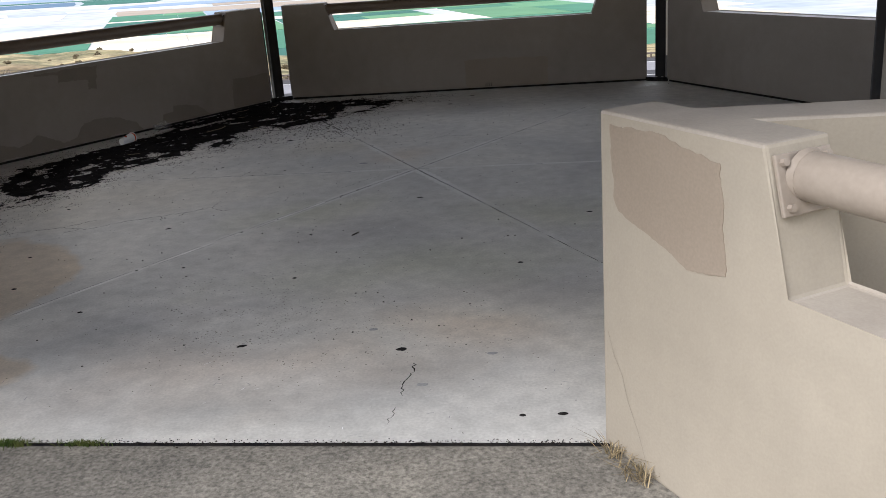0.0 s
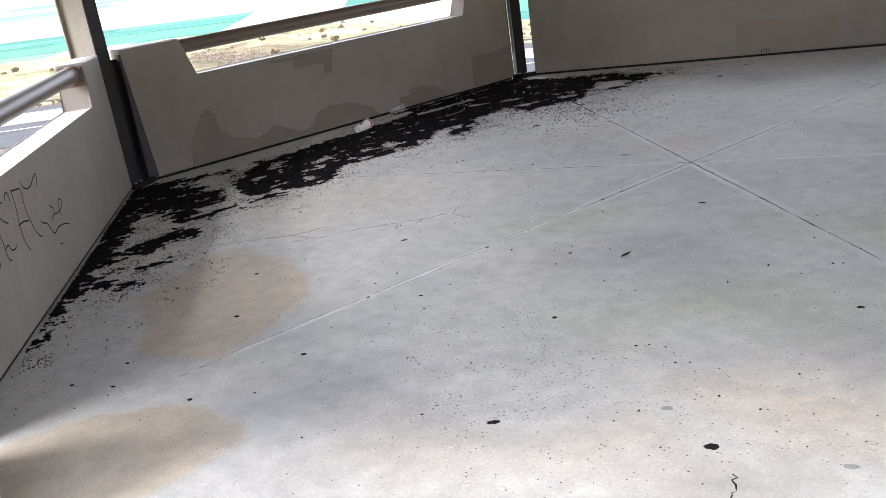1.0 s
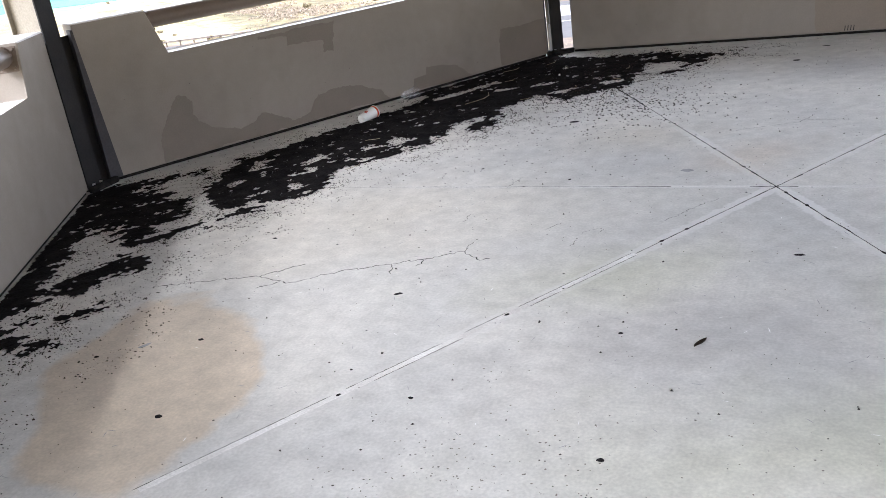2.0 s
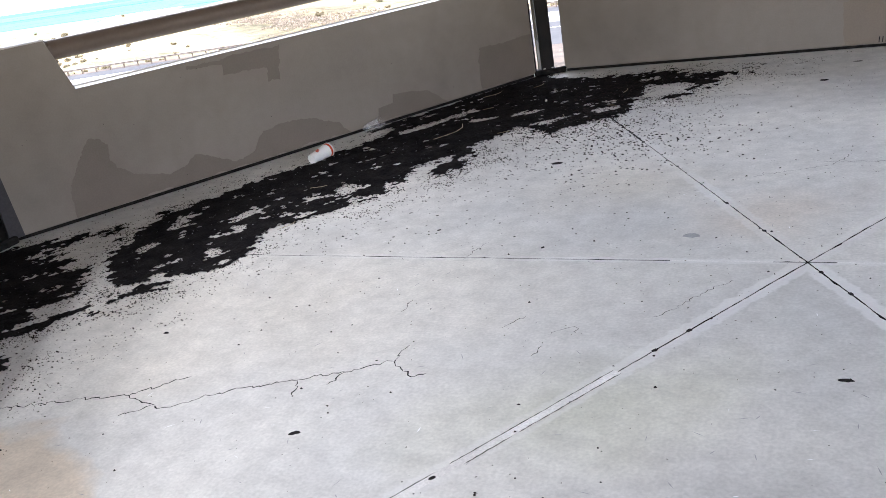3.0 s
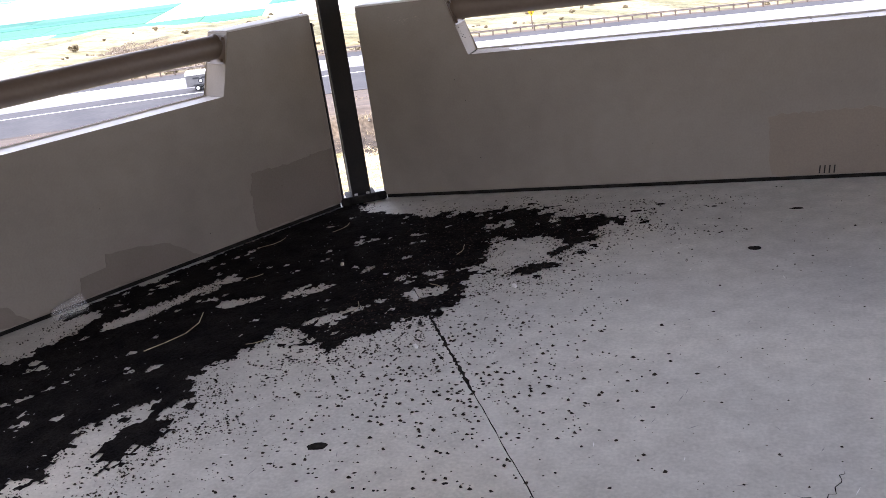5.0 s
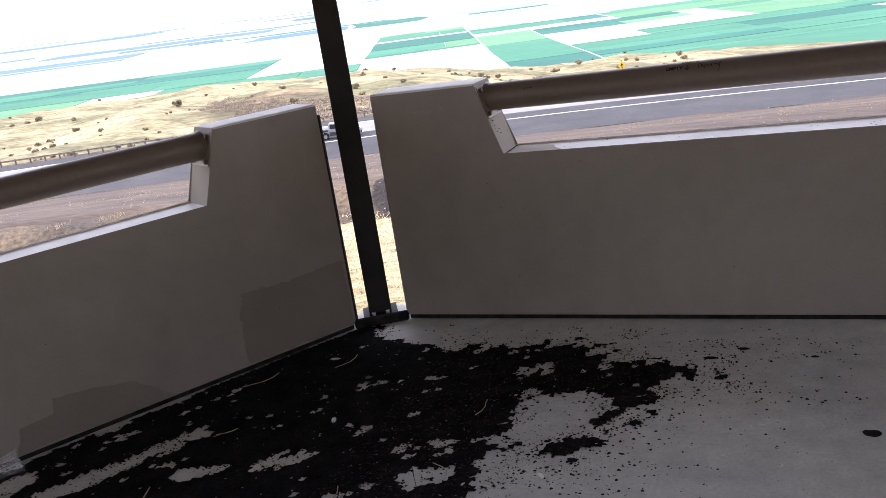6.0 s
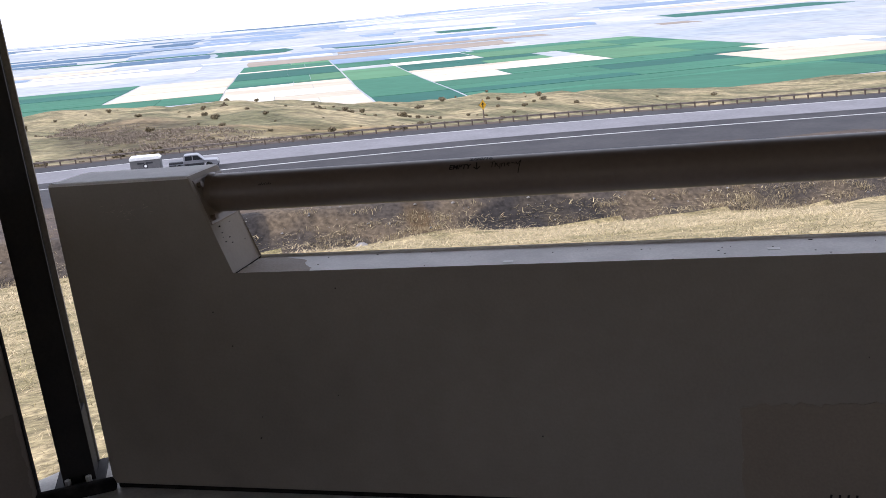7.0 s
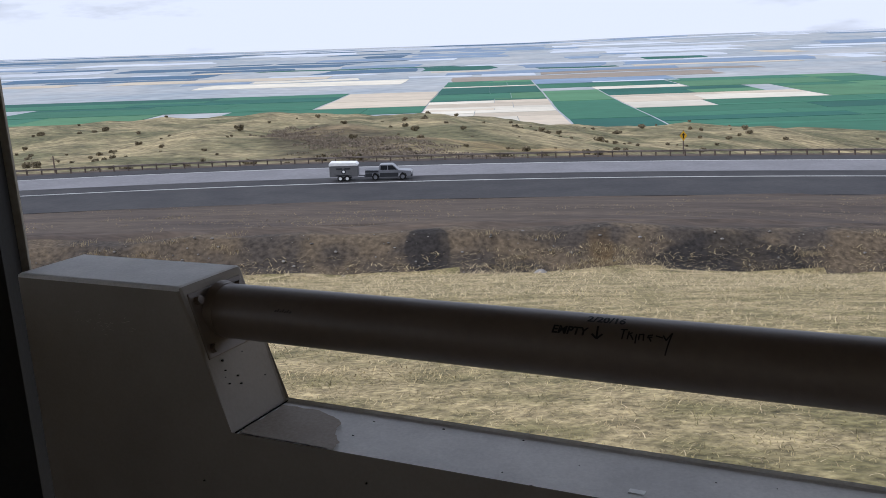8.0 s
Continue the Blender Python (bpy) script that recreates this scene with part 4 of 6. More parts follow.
def road_sign():
    u, v = road_u(35.2) + 22.5, 36.5
    x, y = uv_xy(u, v)
    z = land(u, v)
    s = thing("road_sign", pose(x, y, z, 0, 0, 20), "yellow diamond warning sign on a wooden post", "sign")
    part("post", box(bmesh.new(), -0.09, 0.09, -0.09, 0.09, -0.3, 3.4, bevel=0.01), M_WOOD, s)
    d = 0.72
    part("panel", prism(bmesh.new(), [(0, 1.88), (d * 0.72, 2.6), (0, 3.32), (-d * 0.72, 2.6)], 0.02, Matrix.Translation((0, -0.115, 0)), bevel=0.004), M_YELLOW, s, "yellow diamond panel")
    part("arrow", prism(bmesh.new(), [(-0.08, 2.2), (0.06, 2.2), (0.06, 2.65), (0.22, 2.65), (0.0, 3.0), (-0.22, 2.65), (-0.08, 2.65)], 0.004, Matrix.Translation((0, -0.121, 0))), M_INK, s, "black arrow")


road_sign()


def utility_pole(u, v, h):
    x, y = uv_xy(u, v)
    p = thing("utility_pole", pose(x, y, land(u, v)), "weathered wooden pole standing on the dry slope", "pole")
    part("shaft", tube(bmesh.new(), (0, 0, -0.4), (0, 0, h), 0.15, 0.1, n=10), M_WOOD, p, smooth=True)
    part("crossarm", box(bmesh.new(), -0.7, 0.7, -0.06, 0.06, h - 0.6, h - 0.46, bevel=0.01), M_WOOD, p)


utility_pole(146, -58.5, 3.2)


# ---- shrubs on the hill: lumpy clumps of small leaves ----
def bush_mesh(seed, material=None):
    r = random.Random(seed)
    bm = bmesh.new()
    for k in range(5):
        a = r.uniform(0, 6.28)
        tube(bm, (0, 0, -0.25), (0.4 * math.cos(a), 0.4 * math.sin(a), r.uniform(0.3, 0.6)), 0.05, 0.02, n=5)
    lobes = [(r.uniform(-0.6, 0.6), r.uniform(-0.6, 0.6), r.uniform(0.22, 0.75), r.uniform(0.3, 0.5)) for _ in range(7)]
    for _ in range(330):
        cx, cy, cz, cr = r.choice(lobes)
        d = Vector((r.gauss(0, 1), r.gauss(0, 1), r.gauss(0, 0.8))).normalized() * cr * r.uniform(0.6, 1.08)
        c = Vector((cx, cy, cz)) + d
        c.z = max(c.z, 0.03)
        s = r.uniform(0.09, 0.19)
        q = Euler((r.uniform(0, 6), r.uniform(0, 6), r.uniform(0, 6))).to_matrix()
        bm.faces.new([bm.verts.new(c + q @ Vector(p) * s) for p in ((-1, -0.6, 0), (1, -0.6, 0.2), (0.8, 0.8, 0), (-0.7, 0.9, 0.2))])
    me = bpy.data.meshes.new("shrub")
    bm.to_mesh(me)
    bm.free()
    me.materials.append(material or M_BUSH)
    return me


BUSHES = [bush_mesh(s) for s in (1, 2, 3, 4)]
rng = random.Random(5)
made = 0
while made < 240:
    u = 150 + 270 * rng.random() ** 1.4
    v = rng.uniform(-0.55, 0.6) * u
    dens = 0.5 + 0.9 * noise.noise(Vector((v * 0.02, u * 0.014, 9.0))) + (0.35 if 0.02 < v / u < 0.4 else 0)
    if rng.random() > dens:
        continue
    x, y = uv_xy(u, v)
    ob = new("shrub", BUSHES[rng.randrange(4)])
    s = rng.choice((0.4, 0.5, 0.65, 0.85, 1.15)) * (1.0 if u < 260 else 1.35)
    ob.matrix_world = Matrix.Translation((x, y, land(u, v) - 0.05)) @ pose(0, 0, 0, 0, 0, rng.uniform(0, 360)) @ Matrix.Diagonal((s * 1.05, s, s * rng.uniform(0.8, 1.15), 1))
    tagged(ob, "low dull brown-green scrub bush on the dry hill", "bush", "hill scrub")
    made += 1


def gully_brush():
    """Low bare brush that fills a gully of the hill, too dense to count."""
    rg = random.Random(31)
    verts, faces = [], []
    for n in range(420):
        t = rg.random()
        u, v = 280 - 122 * t + rg.gauss(0, 7), -44 + 40 * t + rg.gauss(0, 4) + (16 * t if n % 2 else 0)
        x, y = uv_xy(u, v)
        z, r, h = land(u, v), rg.uniform(0.8, 2.4), rg.uniform(0.35, 1.0)
        for _ in range(34):
            a, d = rg.uniform(0, 6.28), r * math.sqrt(rg.random())
            c = Vector((x + d * math.cos(a), y + d * math.sin(a), z + h * rg.uniform(0.0, 1.0) * (1 - 0.5 * d / r)))
            q = Euler((rg.uniform(0.6, 2.5), rg.uniform(0, 6), rg.uniform(0, 6))).to_matrix()
            k, w = len(verts), rg.uniform(0.07, 0.2)
            verts += [c + q @ Vector(p) * w for p in ((-1, -0.5, 0), (1, -0.5, 0.2), (0.7, 0.8, 0), (-0.7, 0.8, 0.2))]
            faces.append((k, k + 1, k + 2, k + 3))
    me = bpy.data.meshes.new("gully_brush")
    me.from_pydata(verts, [], faces)
    me.materials.append(M_BRUSH)
    tagged(new("gully_brush", me), "bare purple-brown brush filling a gully of the hill", "brush", kind="stuff")


gully_brush()


# ---- pickup truck with a small trailer on the far lane ----
def wheel(parent, x, y, r, w=0.24):
    s = 1 if y > 0 else -1
    bm = bmesh.new()
    prof = [(r * 0.62, -w / 2), (r * 0.93, -w / 2), (r, -w * 0.32), (r, w * 0.32), (r * 0.93, w / 2), (r * 0.62, w / 2)]
    n = 20
    rings = [[bm.verts.new((x + pr * math.cos(2 * math.pi * i / n), y + py, r + pr * math.sin(2 * math.pi * i / n))) for pr, py in prof] for i in range(n)]
    for i in range(n):
        for k in range(6):
            bm.faces.new((rings[i][k], rings[i][(k + 1) % 6], rings[(i + 1) % n][(k + 1) % 6], rings[(i + 1) % n][k]))
    t = part("tyre", bm, M_TYRE, parent, smooth=True)
    part("rim", tube(bmesh.new(), (x, y - w * 0.4 * s, r), (x, y + w * 0.36 * s, r), r * 0.63, r * 0.55, n=14), M_WHITE if parent.name.startswith("horse") else M_SILVER, t, smooth=True)


def pickup(m):
    p = thing("pickup_truck", m, "silver and charcoal crew cab pickup truck towing a trailer", "truck")
    w = 0.95
    body = [(-2.85, 0.48), (-2.15, 0.48), (-2.02, 0.86), (-1.62, 0.98), (-1.22, 0.86), (-1.08, 0.46), (1.22, 0.44), (1.34, 0.84), (1.74, 0.98), (2.14, 0.84), (2.26, 0.46), (2.8, 0.5), (2.86, 0.92), (2.74, 1.12), (1.2, 1.22), (0.9, 1.24), (-0.95, 1.26), (-2.85, 1.24)]
    mm = Matrix.Translation((0, -w, 0))
    part("body", prism(bmesh.new(), [(x, z) for x, z in body if z >= 0.8 or True], 2 * w, mm, bevel=0.03, segments=1), M_SILVER, p, "silver bodywork")
    for y in (-w - 0.012, w - 0.002):
        part("lower_panel", box(bmesh.new(), -1.06, 1.2, y, y + 0.014, 0.42, 0.92), M_CHARCOAL, p, "charcoal lower panel")
        part("lower_panel", box(bmesh.new(), -2.84, -2.0, y, y + 0.014, 0.46, 0.92), M_CHARCOAL, p, "charcoal lower panel")
        part("bed_side_panel", box(bmesh.new(), -2.84, -1.2, y, y + 0.014, 1.0, 1.22), M_CHARCOAL, p, "charcoal bed side panel")
    cab = [(-1.15, 1.22), (1.25, 1.22), (0.62, 1.86), (0.42, 1.93), (-0.92, 1.93), (-1.08, 1.86)]
    part("cab", prism(bmesh.new(), cab, 2 * w - 0.2, Matrix.Translation((0, -w + 0.1, 0)), bevel=0.04, segments=2), M_SILVER, p)
    for s in (-1, 1):
        y = s * (w - 0.1) - 0.006
        for win in ([(-0.96, 1.28), (-0.12, 1.28), (-0.12, 1.81), (-0.90, 1.81)], [(-0.02, 1.28), (1.06, 1.28), (0.54, 1.81), (-0.02, 1.81)]):
            part("side_window", prism(bmesh.new(), win, 0.012, Matrix.Translation((0, y, 0))), M_GLASSDARK, p, "tinted side window")
    part("bed_liner", box(bmesh.new(), -2.80, -1.18, -w + 0.03, w - 0.03, 1.2, 1.29), M_CHARCOAL, p, "dark cargo bed")
    part("front_bumper", box(bmesh.new(), 2.7, 2.95, -w + 0.03, w - 0.03, 0.45, 0.7, bevel=0.04), M_CHARCOAL, p)
    part("rear_bumper", box(bmesh.new(), -2.98, -2.8, -w + 0.05, w - 0.05, 0.5, 0.7, bevel=0.03), M_CHARCOAL, p)
    for s in (-1, 1):
        part("headlight", box(bmesh.new(), 2.70, 2.86, s * 0.72 - 0.16, s * 0.72 + 0.16, 0.84, 1.02, bevel=0.02), M_WHITE, p, "clear headlight")
        part("mirror", box(bmesh.new(), 0.92, 1.04, s * 1.06 - 0.1, s * 1.06 + 0.1, 1.28, 1.46, bevel=0.02), M_CHARCOAL, p)
        for x in (-1.62, 1.74):
            wheel(p, x, s * (w - 0.14), 0.41)


def horse_trailer(m):
    t = thing("horse_trailer", m, "small grey stock trailer with a rounded white roof", "trailer")
    w, x0, x1 = 0.95, -1.75, 1.75
    part("body", box(bmesh.new(), x0, x1, -w, w, 0.55, 1.95, bevel=0.06), M_TRAILER, t, "grey panelled body")
    roof = [(x0 - 0.03, 1.9), (x1 + 0.03, 1.9), (x1 + 0.03, 2.05), (x1 - 0.25, 2.28), (x0 + 0.1, 2.33), (x0 - 0.03, 2.2)]
    part("roof", prism(bmesh.new(), roof, 2 * w + 0.08, Matrix.Translation((0, -w - 0.04, 0)), bevel=0.05), M_WHITE, t, "rounded white roof")
    for s in (-1, 1):
        for x in (-0.9, 0.1):
            part("side_slot", box(bmesh.new(), x, x + 0.75, s * w - 0.01, s * w + 0.01, 1.45, 1.65), M_CHARCOAL, t)
        part("emblem_ring", tube(bmesh.new(), (0.0, s * (w - 0.005), 1.2), (0.0, s * (w + 0.006), 1.2), 0.30, n=20), M_CHARCOAL, t, "dark round emblem border")
        part("emblem", tube(bmesh.new(), (0.0, s * (w - 0.005), 1.2), (0.0, s * (w + 0.012), 1.2), 0.16, n=16), M_WHITE, t, "white round emblem")
        for x in (-0.45, 0.4):
            wheel(t, x, s * (w - 0.02), 0.36, 0.2)
        part("mudguard", box(bmesh.new(), -0.95, 0.9, s * (w + 0.06) - 0.07, s * (w + 0.06) + 0.07, 0.76, 0.82, bevel=0.02), M_CHARCOAL, t)
    part("drawbar", tube(bmesh.new(), (x1 - 0.1, 0, 0.6), (x1 + 0.75, 0, 0.56), 0.06, n=8), M_CHARCOAL, t)


def road_pose(v, off):
    a = math.degrees(math.atan2(UY * 0 + (uv_xy(road_u(v + 1), v + 1)[1] - uv_xy(road_u(v - 1), v - 1)[1]), uv_xy(road_u(v + 1), v + 1)[0] - uv_xy(road_u(v - 1), v - 1)[0]))
    x, y = uv_xy(road_u(v) + off, v)
    return pose(x, y, -15.49 + lean(road_u(v) + off, v), 0, math.degrees(math.atan(0.028)), a)


pickup(road_pose(-4.45, 2.4))
horse_trailer(road_pose(-9.95, 2.4))

# ---- black grit swept against the north-west parapet ----
# seen along the parapet (s) and out towards it (q): where the swath begins and ends
SWATH = [(-1.86, 2.36, 2.55), (-1.76, 2.36, 2.85), (-1.63, 2.28, 3.08), (-1.46, 2.14, 3.22), (-1.25, 2.18, 3.36), (-1.07, 2.40, 3.36), (-0.80, 2.42, 3.40), (-0.59, 2.35, 3.42), (-0.29, 2.45, 3.45), (0.0, 2.38, 3.50), (0.2, 2.38, 3.50),
         (0.45, 2.50, 3.56), (0.79, 2.40, 3.66), (1.05, 2.28, 3.76), (1.31, 2.24, 3.86), (1.55, 2.26, 3.95), (1.83, 2.42, 3.95), (2.02, 2.50, 3.62), (2.12, 2.60, 3.30)]
# drifts beside it: from, to, half width
DRIFTS = [(-4.10, -0.20, -3.50, -0.50, 0.29), (-3.95, -0.52, -3.62, -1.12, 0.15), (-3.62, -1.12, -3.25, -1.80, 0.12), (-3.25, -1.80, -2.72, -2.90, 0.075), (-3.16, -1.44, -3.02, -1.20, 0.14), (-3.42, -0.62, -3.25, -0.85, 0.10), (-3.18, -0.93, -2.78, -0.36, 0.035),
          (-3.06, -1.86, -2.88, -1.78, 0.045), (-2.84, -1.71, -2.80, -1.69, 0.035), (-3.12, -2.06, -2.74, -2.02, 0.055), (-4.05, 0.02, -3.66, 0.30, 0.035),
          (-2.1, 2.95, -1.25, 3.22, 0.30), (-1.9, 3.30, -1.20, 3.40, 0.10), (-1.35, 2.95, -1.15, 3.15, 0.14), (-0.97, 2.70, -0.84, 3.00, 0.075), (-0.84, 3.00, -0.80, 3.22, 0.075), (-1.10, 3.27, -0.76, 3.25, 0.085), (-0.76, 3.26, -0.58, 3.27, 0.04),
          (-1.42, 3.36, -1.14, 3.30, 0.12), (-1.10, 3.26, -0.96, 3.14, 0.11), (-0.90, 3.24, -0.74, 3.30, 0.07), (-2.97, 2.26, -2.20, 3.58, 0.085), (-2.40, 0.72, -2.28, 0.90, 0.07), (-2.06, 1.20, -1.98, 1.38, 0.065)]
# bare floor showing through: x, y, half sizes, turn
BARE = [(-3.30, 0.46, 0.10, 0.045, 100), (-3.23, 0.06, 0.09, 0.04, 60), (-2.92, 0.54, 0.09, 0.05, 70), (-2.85, 0.31, 0.09, 0.05, 80), (-2.76, 0.03, 0.08, 0.04, 130), (-2.49, 0.90, 0.10, 0.07, 60), (-2.63, 0.76, 0.10, 0.045, 80),
        (-2.12, 1.40, 0.15, 0.08, 60), (-2.18, 1.22, 0.10, 0.06, 70), (-1.86, 1.78, 0.12, 0.06, 45), (-2.59, 2.28, 0.15, 0.05, 55), (-2.46, 2.53, 0.13, 0.05, 60), (-1.94, 2.50, 0.10, 0.05, 40), (-2.64, 2.22, 0.19, 0.05, 60), (-1.68, 2.22, 0.10, 0.05, 40),
        (-1.80, 1.97, 0.16, 0.09, 45), (-1.93, 1.76, 0.16, 0.09, 50), (-1.46, 2.61, 0.12, 0.06, 20), (-1.38, 2.45, 0.09, 0.05, 20), (-1.23, 3.24, 0.08, 0.05, 10), (-1.06, 2.92, 0.13, 0.17, 20), (-2.21, 2.36, 0.10, 0.035, 35), (-2.95, 2.02, 0.16, 0.05, 62), (-3.02, 1.85, 0.10, 0.04, 60), (-3.52, -0.95, 0.10, 0.07, 120)]


def grit_amount(x, y):
    """Above 0 where grit covers the floor; about 0.6 in the thick of it."""
    s, q = 0.5 * x + 0.866 * y, -0.866 * x + 0.5 * y
    best = -9.0
    for (s0, a0, b0), (s1, a1, b1) in zip(SWATH, SWATH[1:]):
        if s0 <= s <= s1:
            t = (s - s0) / (s1 - s0)
            best = min(q - a0 - (a1 - a0) * t, b0 + (b1 - b0) * t - q)
    for ax, ay, bx, by, w in DRIFTS:
        dx, dy = bx - ax, by - ay
        t = max(0.0, min(1.0, ((x - ax) * dx + (y - ay) * dy) / (dx * dx + dy * dy)))
        best = max(best, w - math.hypot(x - ax - dx * t, y - ay - dy * t))
    best = min(0.56 if s > 0.2 else 0.50, best / 0.17)
    if best < -3.0:
        return best
    for bx, by, rx, ry, turn in BARE:
        c, n = math.cos(radians(turn)), math.sin(radians(turn))
        d = math.hypot(((x - bx) * c + (y - by) * n) / rx, ((y - by) * c - (x - bx) * n) / ry)
        if d < 1.6:
            best -= 0.66 * min(1.0, 1.6 - d)
    p = Vector((s * 0.82 + q * 0.2, q * 1.15, 0.0))
    k = 0.24 * noise.noise(p * 3.1) + 0.48 * noise.noise(p * 7.5 + Vector((3, 1, 4))) + 0.60 * noise.noise(p * 15 + Vector((7, 2, 0))) + 0.52 * noise.noise(p * 33) + 0.40 * noise.noise(p * 70)
    return best + k


def inside(x, y, clear=0.0):
    return all(x * math.cos(radians(a)) + y * math.sin(radians(a)) < APO - clear for a in (30, 90, 150, 210, 330))


def build_grit():
    step = 0.0115
    x0, x1, y0, y1 = -4.25, -0.45, -3.2, 3.76
    nx, ny = int((x1 - x0) / step), int((y1 - y0) / step)
    val = {}
    for i in range(nx + 1):
        for j in range(ny + 1):
            x, y = x0 + i * step, y0 + j * step
            if -0.866 * x + 0.5 * y > 0.9 and inside(x, y, 0.003):
                g = grit_amount(x, y)
                if g > -0.10:
                    val[i, j] = g
    verts, faces, at = [], [], {}
    rg = random.Random(3)

    def vert(i, j):
        if (i, j) not in at:
            g = val[i, j]
            h = 0.0012 + min(0.010, max(0.0, g) * 0.011) * rg.uniform(0.35, 1.0)
            at[i, j] = len(verts)
            verts.append((x0 + i * step + rg.uniform(-0.3, 0.3) * step, y0 + j * step + rg.uniform(-0.3, 0.3) * step, h if g > 0 else -0.001))
        return at[i, j]

    for (i, j), g in val.items():
        q = ((i, j), (i + 1, j), (i + 1, j + 1), (i, j + 1))
        if all(k in val for k in q) and max(val[k] for k in q) > 0:
            faces.append([vert(*k) for k in q])
    me = bpy.data.meshes.new("black_grit")
    me.from_pydata(verts, [], faces)
    me.materials.append(M_GRIT)
    tagged(new("black_grit", me), "black grit blown along the foot of the stucco parapet", "grit", kind="stuff")


build_grit()


def scatter_grains():
    """Single grains and chips: thick round the grit, thin over the rest of the floor."""
    rg = random.Random(21)
    verts, faces = [], []

    def grain(x, y, s):
        a = rg.uniform(0, 6.28)
        k = len(verts)
        h = s * rg.uniform(0.5, 1.0)
        for t in range(4):
            b = a + t * 1.571 + rg.uniform(-0.4, 0.4)
            r = s * rg.uniform(0.6, 1.2)
            verts.append((x + r * math.cos(b), y + 0.75 * r * math.sin(b), 0.0003))
        verts.append((x, y, h))
        faces.extend([(k, k + 1, k + 4), (k + 1, k + 2, k + 4), (k + 2, k + 3, k + 4), (k + 3, k, k + 4)])

    n = 0
    while n < 42000:
        x, y = rg.uniform(-4.2, 0.8), rg.uniform(-3.4, 3.7)
        if not inside(x, y, 0.02):
            continue
        g = grit_amount(x, y)
        side_in = -0.866 * x + 0.5 * y < 3.0
        p = 1.0 if g > -0.45 else (0.55 if side_in else 0.2) if g > -1.1 else (0.12 if side_in else 0.05) if g > -2.8 else 0.008
        if rg.random() < p * (1.3 if noise.noise(Vector((x * 5, y * 5, 1))) > 0.1 else 0.3):
            grain(x, y, rg.choice((0.0018, 0.0022, 0.003, 0.004, 0.0065)) * rg.uniform(0.7, 1.2) * 0.95)
            n += 1
    for _ in range(900):
        x, y = rg.gauss(-1.15, 0.35), rg.gauss(1.75, 0.3)
        grain(x, y, rg.choice((0.003, 0.004, 0.006, 0.009)))
    for _ in range(300):
        x, y = rg.uniform(-3.2, 3.4), rg.uniform(-3.95, 3.6)
        if inside(x, y, 0.05):
            grain(x, y, rg.choice((0.002, 0.003, 0.004, 0.007)))
    for _ in range(900):
        x = rg.uniform(-1.6, 1.25)
        grain(x, -EDGE + 0.002 + rg.gauss(0, 0.010), rg.uniform(0.0015, 0.005))
    for _ in range(1500):
        grain(rg.gauss(-1.52, 0.10), -EDGE + 0.02 + abs(rg.gauss(0, 0.04)), rg.uniform(0.003, 0.010))
    me = bpy.data.meshes.new("grit_grains")
    me.from_pydata(verts, [], faces)
    me.materials.append(M_GRAINS)
    tagged(new("grit_grains", me), "loose black grit grains scattered over the concrete", "grit", kind="stuff")


scatter_grains()


def flecks(name, material, n, size, seed, label, x0=-4.2):
    """Slivers lying on the thick of the grit."""
    rg = random.Random(seed)
    verts, faces = [], []
    while len(faces) < n:
        x, y = rg.uniform(x0, -0.5), rg.uniform(-1.2, 3.6)
        if not inside(x, y, 0.03) or grit_amount(x, y) < 0.12:
            continue
        a, ln, w = rg.uniform(0, 6.28), size * rg.uniform(0.4, 1.3), size * rg.uniform(0.12, 0.3)
        dx, dy, px, py = math.cos(a) * ln / 2, math.sin(a) * ln / 2, -math.sin(a) * w, math.cos(a) * w
        k, z = len(verts), 0.0125
        verts += [(x - dx, y - dy, z - 0.001), (x + px, y + py, z), (x + dx, y + dy, z + 0.001), (x - px, y - py, z)]
        faces.append((k, k + 1, k + 2, k + 3))
    me = bpy.data.meshes.new(name)
    me.from_pydata(verts, [], faces)
    me.materials.append(material)
    tagged(new(name, me), label, "litter", kind="stuff")


flecks("pale_flecks", M_SPOT, 420, 0.011, 61, "pale grey flecks lying in the black grit")
flecks("leaf_litter", M_LITTER, 1500, 0.014, 62, "dark red-brown leaf crumbs mixed into the grit", -1.7)


# ---- cracks, gum spots and trowel scars in the floor ----
def crack(pts, width=0.003, seed=1, jitter=0.0055):
    rg = random.Random(seed)
    bm = bmesh.new()
    line = []
    for (x0, y0), (x1, y1) in zip(pts, pts[1:]):
        k = max(2, int(math.hypot(x1 - x0, y1 - y0) / 0.014))
        line += [(x0 + (x1 - x0) * i / k + rg.gauss(0, jitter), y0 + (y1 - y0) * i / k + rg.gauss(0, jitter)) for i in range(k)]
    line.append(pts[-1])
    prev = None
    for i, (x, y) in enumerate(line):
        j, k = max(i - 1, 0), min(i + 1, len(line) - 1)
        d = Vector((line[k][0] - line[j][0], line[k][1] - line[j][1])).normalized()
        w = width * rg.uniform(0.25, 1.0) * (0.3 if i in (0, len(line) - 1) else 1)
        now = [bm.verts.new((x - d.y * w / 2, y + d.x * w / 2, 0.0006)), bm.verts.new((x + d.y * w / 2, y - d.x * w / 2, 0.0006))]
        if prev:
            bm.faces.new((prev[0], prev[1], now[1], now[0]))
        prev = now
    part("crack", bm, M_BLACKJOINT, floor)


